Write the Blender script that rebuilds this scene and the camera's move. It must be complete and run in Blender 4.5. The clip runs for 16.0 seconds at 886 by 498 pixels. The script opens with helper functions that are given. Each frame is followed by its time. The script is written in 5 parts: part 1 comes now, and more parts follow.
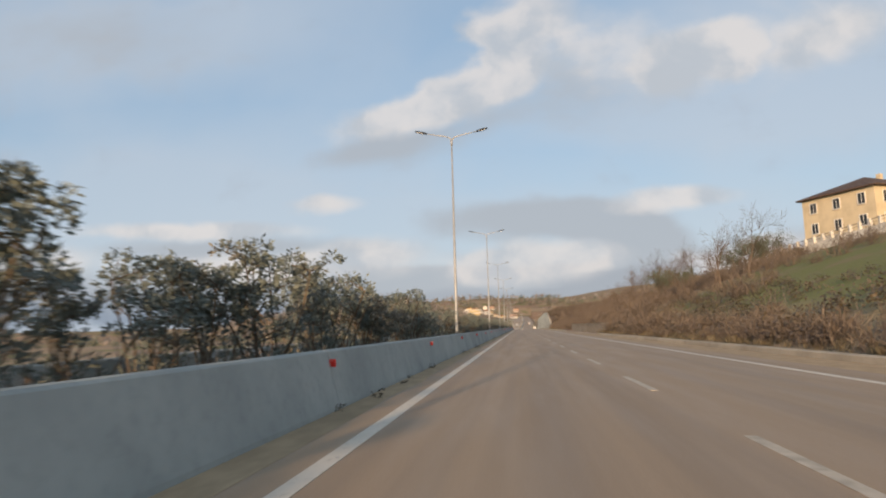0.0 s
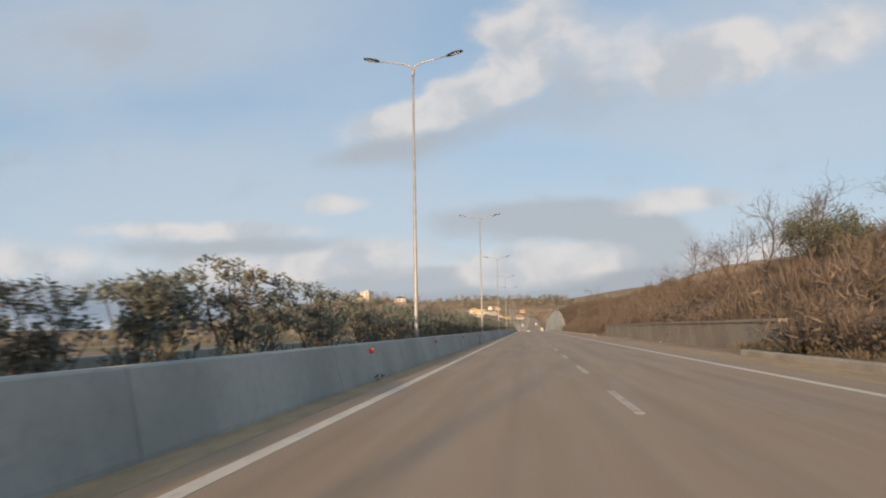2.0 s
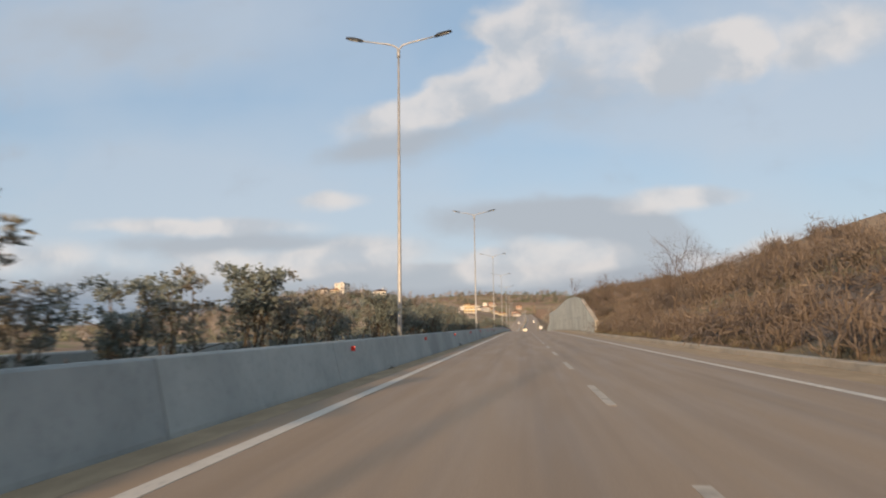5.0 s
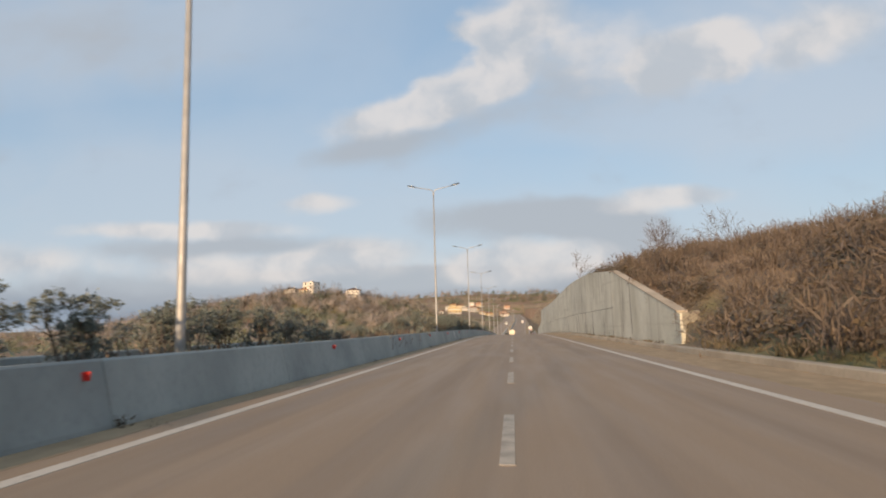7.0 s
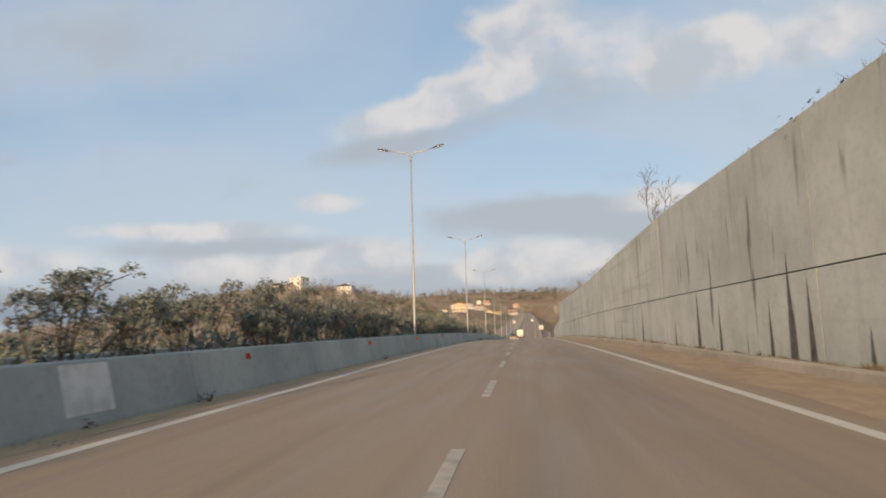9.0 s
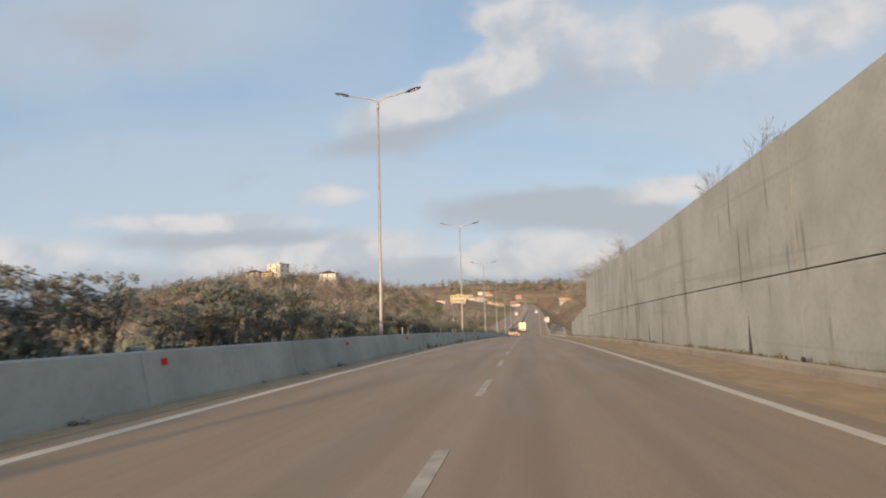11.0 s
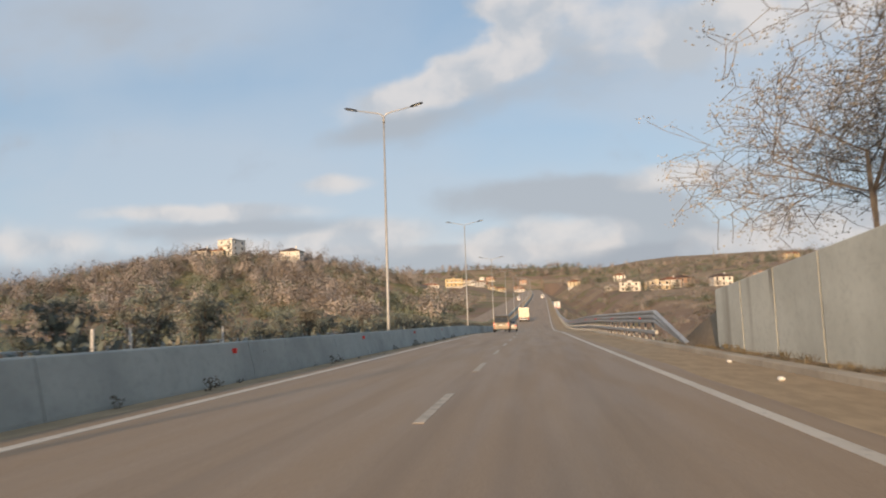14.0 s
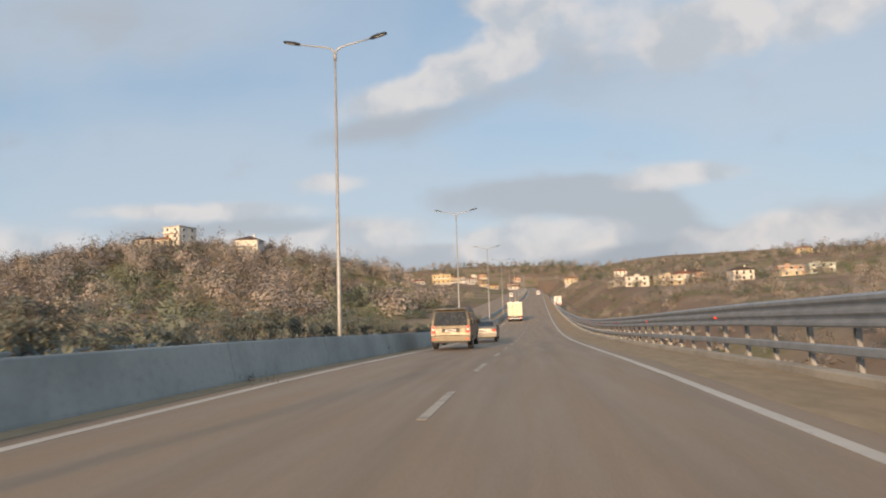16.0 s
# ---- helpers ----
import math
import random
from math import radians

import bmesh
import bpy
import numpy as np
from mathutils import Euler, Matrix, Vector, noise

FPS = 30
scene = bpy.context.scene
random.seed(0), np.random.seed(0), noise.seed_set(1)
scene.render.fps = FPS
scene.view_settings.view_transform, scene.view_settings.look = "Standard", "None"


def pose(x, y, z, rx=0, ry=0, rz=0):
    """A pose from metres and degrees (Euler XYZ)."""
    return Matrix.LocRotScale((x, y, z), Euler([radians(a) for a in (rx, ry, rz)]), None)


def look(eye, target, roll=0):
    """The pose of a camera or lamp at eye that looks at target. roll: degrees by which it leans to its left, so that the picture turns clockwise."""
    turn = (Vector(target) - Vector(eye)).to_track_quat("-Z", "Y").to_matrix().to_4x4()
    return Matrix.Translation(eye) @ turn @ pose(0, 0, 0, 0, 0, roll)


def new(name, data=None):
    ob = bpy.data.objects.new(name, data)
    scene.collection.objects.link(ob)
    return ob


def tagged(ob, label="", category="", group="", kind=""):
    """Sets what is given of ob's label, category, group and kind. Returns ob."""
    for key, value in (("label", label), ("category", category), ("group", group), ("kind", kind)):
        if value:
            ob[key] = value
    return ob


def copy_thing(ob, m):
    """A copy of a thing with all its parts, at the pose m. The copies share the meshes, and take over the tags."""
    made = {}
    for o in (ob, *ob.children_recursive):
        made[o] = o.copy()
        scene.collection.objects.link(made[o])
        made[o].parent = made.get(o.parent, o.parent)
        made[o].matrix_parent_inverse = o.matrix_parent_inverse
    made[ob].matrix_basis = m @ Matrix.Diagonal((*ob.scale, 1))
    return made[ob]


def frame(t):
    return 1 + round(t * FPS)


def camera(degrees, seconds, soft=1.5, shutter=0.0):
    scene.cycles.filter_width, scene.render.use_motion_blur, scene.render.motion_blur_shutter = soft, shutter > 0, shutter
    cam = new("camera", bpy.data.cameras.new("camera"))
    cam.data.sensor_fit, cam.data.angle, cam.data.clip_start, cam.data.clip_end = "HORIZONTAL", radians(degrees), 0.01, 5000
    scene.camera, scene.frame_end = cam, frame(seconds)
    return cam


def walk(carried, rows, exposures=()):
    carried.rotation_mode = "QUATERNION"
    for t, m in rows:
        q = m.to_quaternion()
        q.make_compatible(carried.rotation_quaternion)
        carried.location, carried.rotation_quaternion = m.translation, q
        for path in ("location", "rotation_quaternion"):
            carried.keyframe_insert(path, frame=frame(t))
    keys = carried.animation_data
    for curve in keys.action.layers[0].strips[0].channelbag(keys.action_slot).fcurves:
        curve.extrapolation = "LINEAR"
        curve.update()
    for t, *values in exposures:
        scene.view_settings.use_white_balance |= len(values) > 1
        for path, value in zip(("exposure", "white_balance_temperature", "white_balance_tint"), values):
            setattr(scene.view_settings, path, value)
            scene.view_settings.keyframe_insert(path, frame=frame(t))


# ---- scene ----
# ---------- the road's line and the drive ----------
def smooth(a, b, v):
    s = min(1.0, max(0.0, (v - a) / (b - a)))
    return s * s * (3 - 2 * s)


def grade_sum(y, a, b, g):
    """Height gained by y when the slope eases from 0 to g between a and b."""
    if y <= a:
        return 0.0
    if y >= b:
        return g * (b - a) / 2 + g * (y - b)
    s = (y - a) / (b - a)
    return g * (b - a) * (s ** 3 - s ** 4 / 2)


def road_z(y):
    """Height of the carriageway at y metres along it."""
    return grade_sum(y, 205, 330, -0.025) + grade_sum(y, 371, 388, -0.013) + grade_sum(y, 394, 453, 0.036) + grade_sum(y, 420, 529, 0.036)


def far_bend(y):
    """Sideways drift of road and valley as the road eases to the right past the bridge."""
    return grade_sum(y, 340, 430, 0.021)


def beyond(y):
    """Distance along the road of things beyond the bridge."""
    return y if y < 364 else 364 + (y - 364) * 0.84


def road_x(y):
    """Sideways shift of the whole road."""
    s = max(0.0, y - 640.0)
    return far_bend(y) - (0.00004 * s * s if s < 400 else 6.4 + 0.032 * (s - 400))


LENS = 71.15
cam = camera(LENS, 16.0, soft=2.0, shutter=0.1)
POLE_Y = [-34.1, 0.8, 35.7, 71.6, 106.5, 141.3, 176.7, 212.1, 247.1, 281.8, 316.8, 351.9, 387.2, 422.1] + [457.0 + 35.0 * k for k in range(9)]
# seconds, sideways, along, above the road, yaw, pitch, roll
DRIVE = [
    (0.0, -2.17, 3.25, 1.11, 7.02, 7.29, 1.45),
    (0.3, -2.08, 9.99, 1.11, 6.83, 7.15, 1.57),
    (0.8, -1.93, 21.26, 1.11, 6.48, 6.92, 1.20),
    (1.0, -1.71, 25.79, 1.11, 6.69, 7.12, 0.80),
    (1.5, -1.57, 37.21, 1.11, 7.53, 7.13, 0.79),
    (2.0, -1.39, 48.81, 1.11, 7.63, 7.37, 1.07),
    (2.2, -1.48, 53.51, 1.11, 7.73, 7.33, 0.98),
    (2.5, -1.45, 60.62, 1.11, 7.79, 7.18, 1.19),
    (2.8, -1.39, 67.79, 1.11, 7.96, 7.17, 1.38),
    (3.0, -1.34, 72.58, 1.11, 8.03, 7.11, 1.33),
    (3.3, -1.35, 79.79, 1.11, 8.28, 7.17, 1.07),
    (4.0, -1.42, 96.58, 1.11, 8.14, 7.20, 0.83),
    (6.5, -0.23, 154.99, 1.11, 6.20, 6.98, 1.23),
    (7.0, 0.09, 166.80, 1.11, 6.39, 7.22, 1.50),
    (7.5, 0.24, 177.92, 1.11, 6.39, 6.98, 1.49),
    (8.0, 0.39, 189.28, 1.11, 6.94, 7.22, 1.77),
    (8.5, 0.66, 201.60, 1.11, 7.45, 7.32, 1.94),
    (9.0, 0.63, 212.10, 1.11, 7.25, 7.19, 1.70),
    (11.5, 0.92, 267.02, 1.11, 7.63, 7.01, 1.53),
    (12.0, 1.08, 278.62, 1.11, 7.66, 7.07, 2.02),
    (12.5, 1.03, 289.30, 1.11, 7.58, 6.99, 1.94),
    (13.0, 1.19, 301.20, 1.11, 7.54, 7.00, 2.29),
    (14.0, 1.31, 322.88, 1.11, 8.05, 6.80, 1.83),
    (15.0, 1.33, 344.49, 1.11, 7.85, 6.73, 2.03),
    (16.0, 1.28, 365.75, 1.11, 7.54, 6.75, 1.85),
]


def drive_pose(x, y, h, yaw, pitch, roll):
    slope = (road_z(y + 1) - road_z(y - 1)) / 2
    return pose(x + road_x(y), y, road_z(y) + h, 90 + pitch + math.degrees(math.atan(slope)), roll, yaw)


walk(cam, [(r[0], drive_pose(*r[1:])) for r in DRIVE],
     [(0.0, 0.1, 6950.0, 10.0), (16.0, 0.1, 6950.0, 10.0)])

# ---------- light ----------
world = bpy.data.worlds.new("sky")
scene.world = world
world.use_nodes = True
wn, wl = world.node_tree.nodes, world.node_tree.links
wn.clear()
SUN_EL, SUN_AZ = 11.0, 189.0
sky = wn.new("ShaderNodeTexSky")
sky.sky_type = "NISHITA"
sky.sun_disc = False
sky.sun_elevation, sky.sun_rotation = radians(SUN_EL), radians(SUN_AZ)
back = wn.new("ShaderNodeBackground")
back.inputs["Strength"].default_value = 0.12
wout = wn.new("ShaderNodeOutputWorld")
wl.new(back.outputs[0], wout.inputs[0])
sun = new("sun", bpy.data.lights.new("sun", "SUN"))
sun.data.energy, sun.data.angle, sun.data.color = 5.0, radians(1.2), (1.0, 0.70, 0.44)
sun.matrix_world = look((0, 0, 0), (math.sin(radians(SUN_AZ - 180)), math.cos(radians(SUN_AZ - 180)), -math.tan(radians(SUN_EL))))
# ---------- sky with clouds ----------
def node(nodes, kind, **settings):
    n = nodes.new("ShaderNode" + kind)
    for key, value in settings.items():
        if key == "op":
            n.operation = value
        elif key == "blend":
            n.data_type, n.blend_type = "RGBA", value
        else:
            n.inputs[int(key[1:])].default_value = value
    return n


def wmath(op, a, b=0.0, c=None):
    n = wn.new("ShaderNodeMath")
    n.operation = op
    for i, v in enumerate((a, b) if c is None else (a, b, c)):
        if isinstance(v, (int, float)):
            n.inputs[i].default_value = v
        else:
            wl.new(v, n.inputs[i])
    return n.outputs[0]


def wmix(fac, a, b):
    n = wn.new("ShaderNodeMix")
    n.data_type = "RGBA"
    for k, v in ((0, fac), (6, a), (7, b)):
        if isinstance(v, (int, float, tuple)):
            n.inputs[k].default_value = v
        else:
            wl.new(v, n.inputs[k])
    return n.outputs[2]


coord = wn.new("ShaderNodeTexCoord")
split = wn.new("ShaderNodeSeparateXYZ")
wl.new(coord.outputs["Generated"], split.inputs[0])
dx, dy, dz = split.outputs
ahead = wmath("MAXIMUM", dy, 0.08)
cu, cv = wmath("DIVIDE", dx, ahead), wmath("DIVIDE", dz, ahead)
flat = wn.new("ShaderNodeCombineXYZ")
wl.new(cu, flat.inputs[0])
wl.new(cv, flat.inputs[1])
# frayed edges: the place is shifted by noise before the cloud banks are laid out
stretch = wn.new("ShaderNodeMapping")
stretch.inputs["Scale"].default_value = (1.0, 1.5, 1.0)
wl.new(flat.outputs[0], stretch.inputs[0])
fray = wn.new("ShaderNodeTexNoise")
fray.inputs["Scale"].default_value, fray.inputs["Detail"].default_value, fray.inputs["Roughness"].default_value = 9.0, 6.0, 0.50
wl.new(stretch.outputs[0], fray.inputs["Vector"])
off = wn.new("ShaderNodeVectorMath")
off.operation = "MULTIPLY_ADD"
wl.new(fray.outputs["Color"], off.inputs[0])
off.inputs[1].default_value, off.inputs[2].default_value = (0.16, 0.09, 0), (-0.08, -0.045, 0)
moved = wn.new("ShaderNodeVectorMath")
wl.new(flat.outputs[0], moved.inputs[0])
wl.new(off.outputs[0], moved.inputs[1])
less = wn.new("ShaderNodeVectorMath")
less.operation = "MULTIPLY"
wl.new(off.outputs[0], less.inputs[0])
less.inputs[1].default_value = (0.45, 0.32, 0)
nudged = wn.new("ShaderNodeVectorMath")
wl.new(flat.outputs[0], nudged.inputs[0])
wl.new(less.outputs[0], nudged.inputs[1])
# banks of cloud: middle (u, v), half width, half height, lean, thickness
LIT = [
    (-0.251, 0.347, 0.073, 0.022, 12.2, 0.8), (-0.162, 0.366, 0.073, 0.027, 15.2, 1.2), (-0.065, 0.393, 0.082, 0.033, 16.2, 1.35), (-0.007, 0.422, 0.055, 0.031, 13.2, 1),
    (-0.023, 0.491, 0.036, 0.042, 48.2, 0.6), (0.035, 0.526, 0.064, 0.040, 28.2, 0.8), (0.098, 0.470, 0.119, 0.051, 8.2, 0.6), (0.214, 0.421, 0.109, 0.051, -1.8, 0.5),
    (0.303, 0.428, 0.073, 0.042, 13.2, 1.1), (0.352, 0.433, 0.041, 0.035, -1.8, 0.9), (0.452, 0.439, 0.100, 0.055, 8.2, 0.45), (0.538, 0.459, 0.109, 0.036, 13.2, 0.7),
    (-0.322, 0.213, 0.058, 0.012, 2.2, 1), (0.250, 0.194, 0.082, 0.016, 0.2, 1.3), (-0.564, 0.179, 0.182, 0.013, -1.8, 1.25), (-0.481, 0.108, 0.155, 0.020, -1.8, 1.1),
    (-0.245, 0.119, 0.100, 0.027, 2.2, 1.1), (-0.371, 0.113, 0.055, 0.018, -1.8, 0.7), (0.024, 0.101, 0.119, 0.027, 2.2, 1.5), (-0.040, 0.092, 0.055, 0.020, -1.8, 0.9),
    (0.118, 0.110, 0.041, 0.018, -1.8, 0.9), (0.343, 0.083, 0.100, 0.026, 8.2, 1.2), (0.484, 0.104, 0.119, 0.029, 6.2, 1.2), (-0.850, 0.132, 0.137, 0.027, -1.8, 0.8),
    (-1.206, 0.168, 0.237, 0.046, -1.8, 0.6),
]
SHADED = [
    (0.208, 0.111, 0.064, 0.036, 0, 0.9), (0.479, 0.098, 0.119, 0.036, 8, 1.1), (0.022, 0.077, 0.383, 0.018, 0, 1), (0.290, 0.083, 0.201, 0.020, 2, 1.1),
    (0.037, 0.172, 0.151, 0.026, 0.2, 1.5), (0.156, 0.150, 0.082, 0.031, -16.8, 1), (-0.502, 0.146, 0.219, 0.016, -0.8, 1.2), (-0.180, 0.059, 0.912, 0.024, -1.8, 1.15),
    (-0.173, 0.314, 0.128, 0.027, 10.2, 0.8), (-0.271, 0.302, 0.091, 0.020, 6.2, 0.5), (0.102, 0.372, 0.182, 0.042, 4.2, 0.55), (0.210, 0.113, 0.055, 0.040, -11.8, 0.8),
    (0.430, 0.047, 0.292, 0.036, 2.2, 1.2), (-0.760, 0.547, 0.255, 0.064, -5.8, 0.6), (-0.332, 0.086, 0.274, 0.016, -1.8, 0.8),
]
# thin smooth veils
SOFT = [
    (0.000, 0.095, 0.950, 0.075, 0, 1.0), (-0.300, 0.160, 0.550, 0.070, 0, 0.9),
    (-0.805, 0.551, 0.310, 0.100, -5.8, 1), (-0.497, 0.566, 0.164, 0.073, 8.2, 0.5), (-0.672, 0.275, 0.392, 0.073, 0.2, 0.95), (0.224, 0.310, 0.347, 0.055, 2.2, 0.5),
    (0.215, 0.440, 0.255, 0.082, 8.2, 0.7), (0.497, 0.388, 0.237, 0.119, 8.2, 0.9),
]
# distant blue mountains under the cloud
FAR = [
    (0.493, 0.080, 0.137, 0.031, 6, 1.8), (0.289, 0.070, 0.192, 0.018, 2, 1.5),
    (0.287, 0.015, 0.365, 0.029, 1.2, 1.8), (0.517, 0.031, 0.228, 0.046, 6.2, 2), (-0.106, 0.025, 0.420, 0.022, -1.8, 1.6), (-0.749, 0.050, 0.420, 0.026, -1.8, 0.9),
]


def banks(rows):
    total = 0.0
    for mu, mv, hu, hv, lean, thick in rows:
        m = wn.new("ShaderNodeMapping")
        m.vector_type = "TEXTURE"
        m.inputs["Location"].default_value = (mu, mv, 0)
        m.inputs["Rotation"].default_value = (0, 0, radians(lean))
        m.inputs["Scale"].default_value = (hu * 1.6, hv * 1.85, 1)
        wl.new((moved if 0.040 < hv < 0.060 else nudged).outputs[0], m.inputs[0])
        g = wn.new("ShaderNodeTexGradient")
        g.gradient_type = "SPHERICAL"
        wl.new(m.outputs[0], g.inputs[0])
        total = wmath("MULTIPLY_ADD", g.outputs["Fac"], thick * 1.6, total)
    return total


front = wn.new("ShaderNodeMapRange")
front.interpolation_type = "SMOOTHSTEP"
wl.new(dy, front.inputs[0])
front.inputs[1].default_value, front.inputs[2].default_value = 0.35, 0.62


def crisp(amount, lo, hi):
    r = wn.new("ShaderNodeMapRange")
    r.interpolation_type = "SMOOTHSTEP"
    wl.new(amount, r.inputs[0])
    r.inputs[1].default_value, r.inputs[2].default_value = lo, hi
    return wmath("MULTIPLY", r.outputs[0], front.outputs[0])


ragged = wmath("MULTIPLY_ADD", fray.outputs["Fac"], 1.2, -1.0)
lit = crisp(wmath("MULTIPLY_ADD", banks(LIT), 1.0, ragged), -0.3, 0.9)
soft = wmath("MULTIPLY", wmath("MINIMUM", wmath("MULTIPLY", banks(SOFT), wmath("MULTIPLY_ADD", fray.outputs["Fac"], 0.8, 0.5)), 1.0), front.outputs[0])
far = crisp(wmath("MULTIPLY_ADD", banks(FAR), 1.0, ragged), -0.35, 0.6)
shaded = crisp(wmath("MULTIPLY_ADD", banks(SHADED), 0.95, ragged), -0.35, 0.95)
# scattered cloud over the rest of the sky
rest = wn.new("ShaderNodeTexNoise")
rest.inputs["Scale"].default_value, rest.inputs["Detail"].default_value = 2.2, 6.0
wl.new(coord.outputs["Generated"], rest.inputs["Vector"])
veil = wn.new("ShaderNodeMapRange")
wl.new(rest.outputs["Fac"], veil.inputs[0])
veil.inputs[1].default_value, veil.inputs[2].default_value, veil.inputs[4].default_value = 0.42, 0.75, 0.75
scattered = wmath("MULTIPLY", veil.outputs[0], wmath("MULTIPLY_ADD", front.outputs[0], -0.6, 1.0))
# thin haze, denser towards the horizon
low = wmath("POWER", wmath("SUBTRACT", 1.0, wmath("MINIMUM", wmath("MAXIMUM", dz, 0.0), 1.0)), 9.0)
haze = wmath("MULTIPLY_ADD", low, 0.45, 0.46)
clear = wn.new("ShaderNodeVectorMath")
clear.operation = "SCALE"
wl.new(sky.outputs[0], clear.inputs[0])
clear.inputs[3].default_value = 0.12
fine = wn.new("ShaderNodeTexNoise")
fine.inputs["Scale"].default_value, fine.inputs["Detail"].default_value = 9.0, 4.0
wl.new(nudged.outputs[0], fine.inputs["Vector"])
puffs = wn.new("ShaderNodeMapRange")
puffs.interpolation_type = "SMOOTHSTEP"
wl.new(fine.outputs["Fac"], puffs.inputs[0])
puffs.inputs[1].default_value, puffs.inputs[2].default_value, puffs.inputs[3].default_value = 0.36, 0.62, 0.1
puff = puffs.outputs[0]
colour = wmix(haze, clear.outputs[0], wmix(low, (0.39, 0.60, 0.90, 1), (0.47, 0.56, 0.69, 1)))
colour = wmix(scattered, colour, (0.58, 0.62, 0.69, 1))
colour = wmix(wmath("MULTIPLY", soft, 0.55), colour, (0.49, 0.56, 0.665, 1))
colour = wmix(wmath("MULTIPLY", far, 0.88), colour, (0.23, 0.29, 0.385, 1))
colour = wmix(wmath("MULTIPLY", shaded, 0.8), colour, (0.39, 0.435, 0.505, 1))
colour = wmix(wmath("MULTIPLY", lit, 0.82), colour, wmix(puff, (0.44, 0.495, 0.575, 1), (0.685, 0.672, 0.69, 1)))
wl.new(colour, back.inputs[0])
back.inputs["Strength"].default_value = 1.0
# ---------- materials ----------
def material(name, build):
    m = bpy.data.materials.new(name)
    m.use_nodes = True
    build(Nodes(m))
    return m


class Nodes:
    """Short hands for the nodes of one material."""

    def __init__(self, m):
        self.n, self.l = m.node_tree.nodes, m.node_tree.links
        self.b = self.n["Principled BSDF"]
        self.where = self.n.new("ShaderNodeTexCoord").outputs["Object"]

    def put(self, v, socket):
        if isinstance(v, (int, float)):
            socket.default_value = v
        elif isinstance(v, tuple):
            socket.default_value = (*v, 1) if len(v) == 3 and socket.type == "RGBA" else v
        else:
            self.l.new(v, socket)

    def world(self):
        return self.n.new("ShaderNodeNewGeometry").outputs["Position"]

    def noise(self, scale, detail=4.0, rough=0.55, at=None, stretch=None):
        at = at or self.where
        if stretch:
            m = self.n.new("ShaderNodeMapping")
            m.inputs["Scale"].default_value = stretch
            self.l.new(at, m.inputs[0])
            at = m.outputs[0]
        t = self.n.new("ShaderNodeTexNoise")
        t.inputs["Scale"].default_value, t.inputs["Detail"].default_value, t.inputs["Roughness"].default_value = scale, detail, rough
        self.l.new(at, t.inputs["Vector"])
        return t.outputs["Fac"]

    def ramp(self, v, a, b, lo=0.0, hi=1.0):
        r = self.n.new("ShaderNodeMapRange")
        r.interpolation_type = "SMOOTHSTEP"
        self.put(v, r.inputs[0])
        for i, q in enumerate((a, b, lo, hi)):
            r.inputs[i + 1].default_value = q
        return r.outputs[0]

    def mix(self, f, a, b, blend="MIX"):
        m = self.n.new("ShaderNodeMix")
        m.data_type, m.blend_type = "RGBA", blend
        for k, v in ((0, f), (6, a), (7, b)):
            self.put(v, m.inputs[k])
        return m.outputs[2]

    def mul(self, a, b):
        m = self.n.new("ShaderNodeMath")
        m.operation = "MULTIPLY"
        self.put(a, m.inputs[0])
        self.put(b, m.inputs[1])
        return m.outputs[0]

    def rnd(self):
        return self.n.new("ShaderNodeObjectInfo").outputs["Random"]

    def island(self):
        return self.n.new("ShaderNodeNewGeometry").outputs["Random Per Island"]

    def bump(self, v, strength=0.3, depth=0.02):
        b = self.n.new("ShaderNodeBump")
        b.inputs["Strength"].default_value, b.inputs["Distance"].default_value = strength, depth
        self.l.new(v, b.inputs["Height"])
        self.l.new(b.outputs[0], self.b.inputs["Normal"])

    def done(self, colour, rough=0.8, metal=0.0, spec=None):
        self.put(colour, self.b.inputs["Base Color"])
        self.put(rough, self.b.inputs["Roughness"])
        self.put(metal, self.b.inputs["Metallic"])
        if spec is not None:
            self.b.inputs["Specular IOR Level"].default_value = spec


def plain(name, colour, rough=0.6, metal=0.0, vary=0.15, scale=3.0):
    """Paint, plastic or metal with slight blotches and a little dirt."""
    def build(k):
        dirty = tuple(c * (1 - vary * 2) for c in colour)
        c = k.mix(k.ramp(k.noise(scale), 0.35, 0.7), colour, dirty)
        k.done(c, k.ramp(k.noise(scale * 3), 0.3, 0.7, rough - 0.08, rough + 0.08), metal)
    return material(name, build)


def asphalt_nodes(k):
    w = k.world()
    c = k.mix(k.ramp(k.noise(60, 3, 0.7, w), 0.3, 0.7), (0.290, 0.204, 0.130), (0.385, 0.278, 0.181))
    # wheel tracks and long streaks along the lanes
    c = k.mix(k.ramp(k.noise(1.0, 3, 0.6, w, (1.3, 0.02, 1.0)), 0.4, 0.68, 0, 0.5), c, (0.215, 0.16, 0.112))
    c = k.mix(k.ramp(k.noise(0.6, 5, 0.6, w, (0.6, 0.12, 1.0)), 0.5, 0.75, 0, 0.4), c, (0.37, 0.283, 0.195))
    k.bump(k.noise(140, 2, 0.6, w), 0.2, 0.003)
    k.done(c, k.ramp(k.noise(2.0, 3, 0.5, w, (1, .1, 1)), 0.3, 0.7, 0.62, 0.78), 0, 0.4)


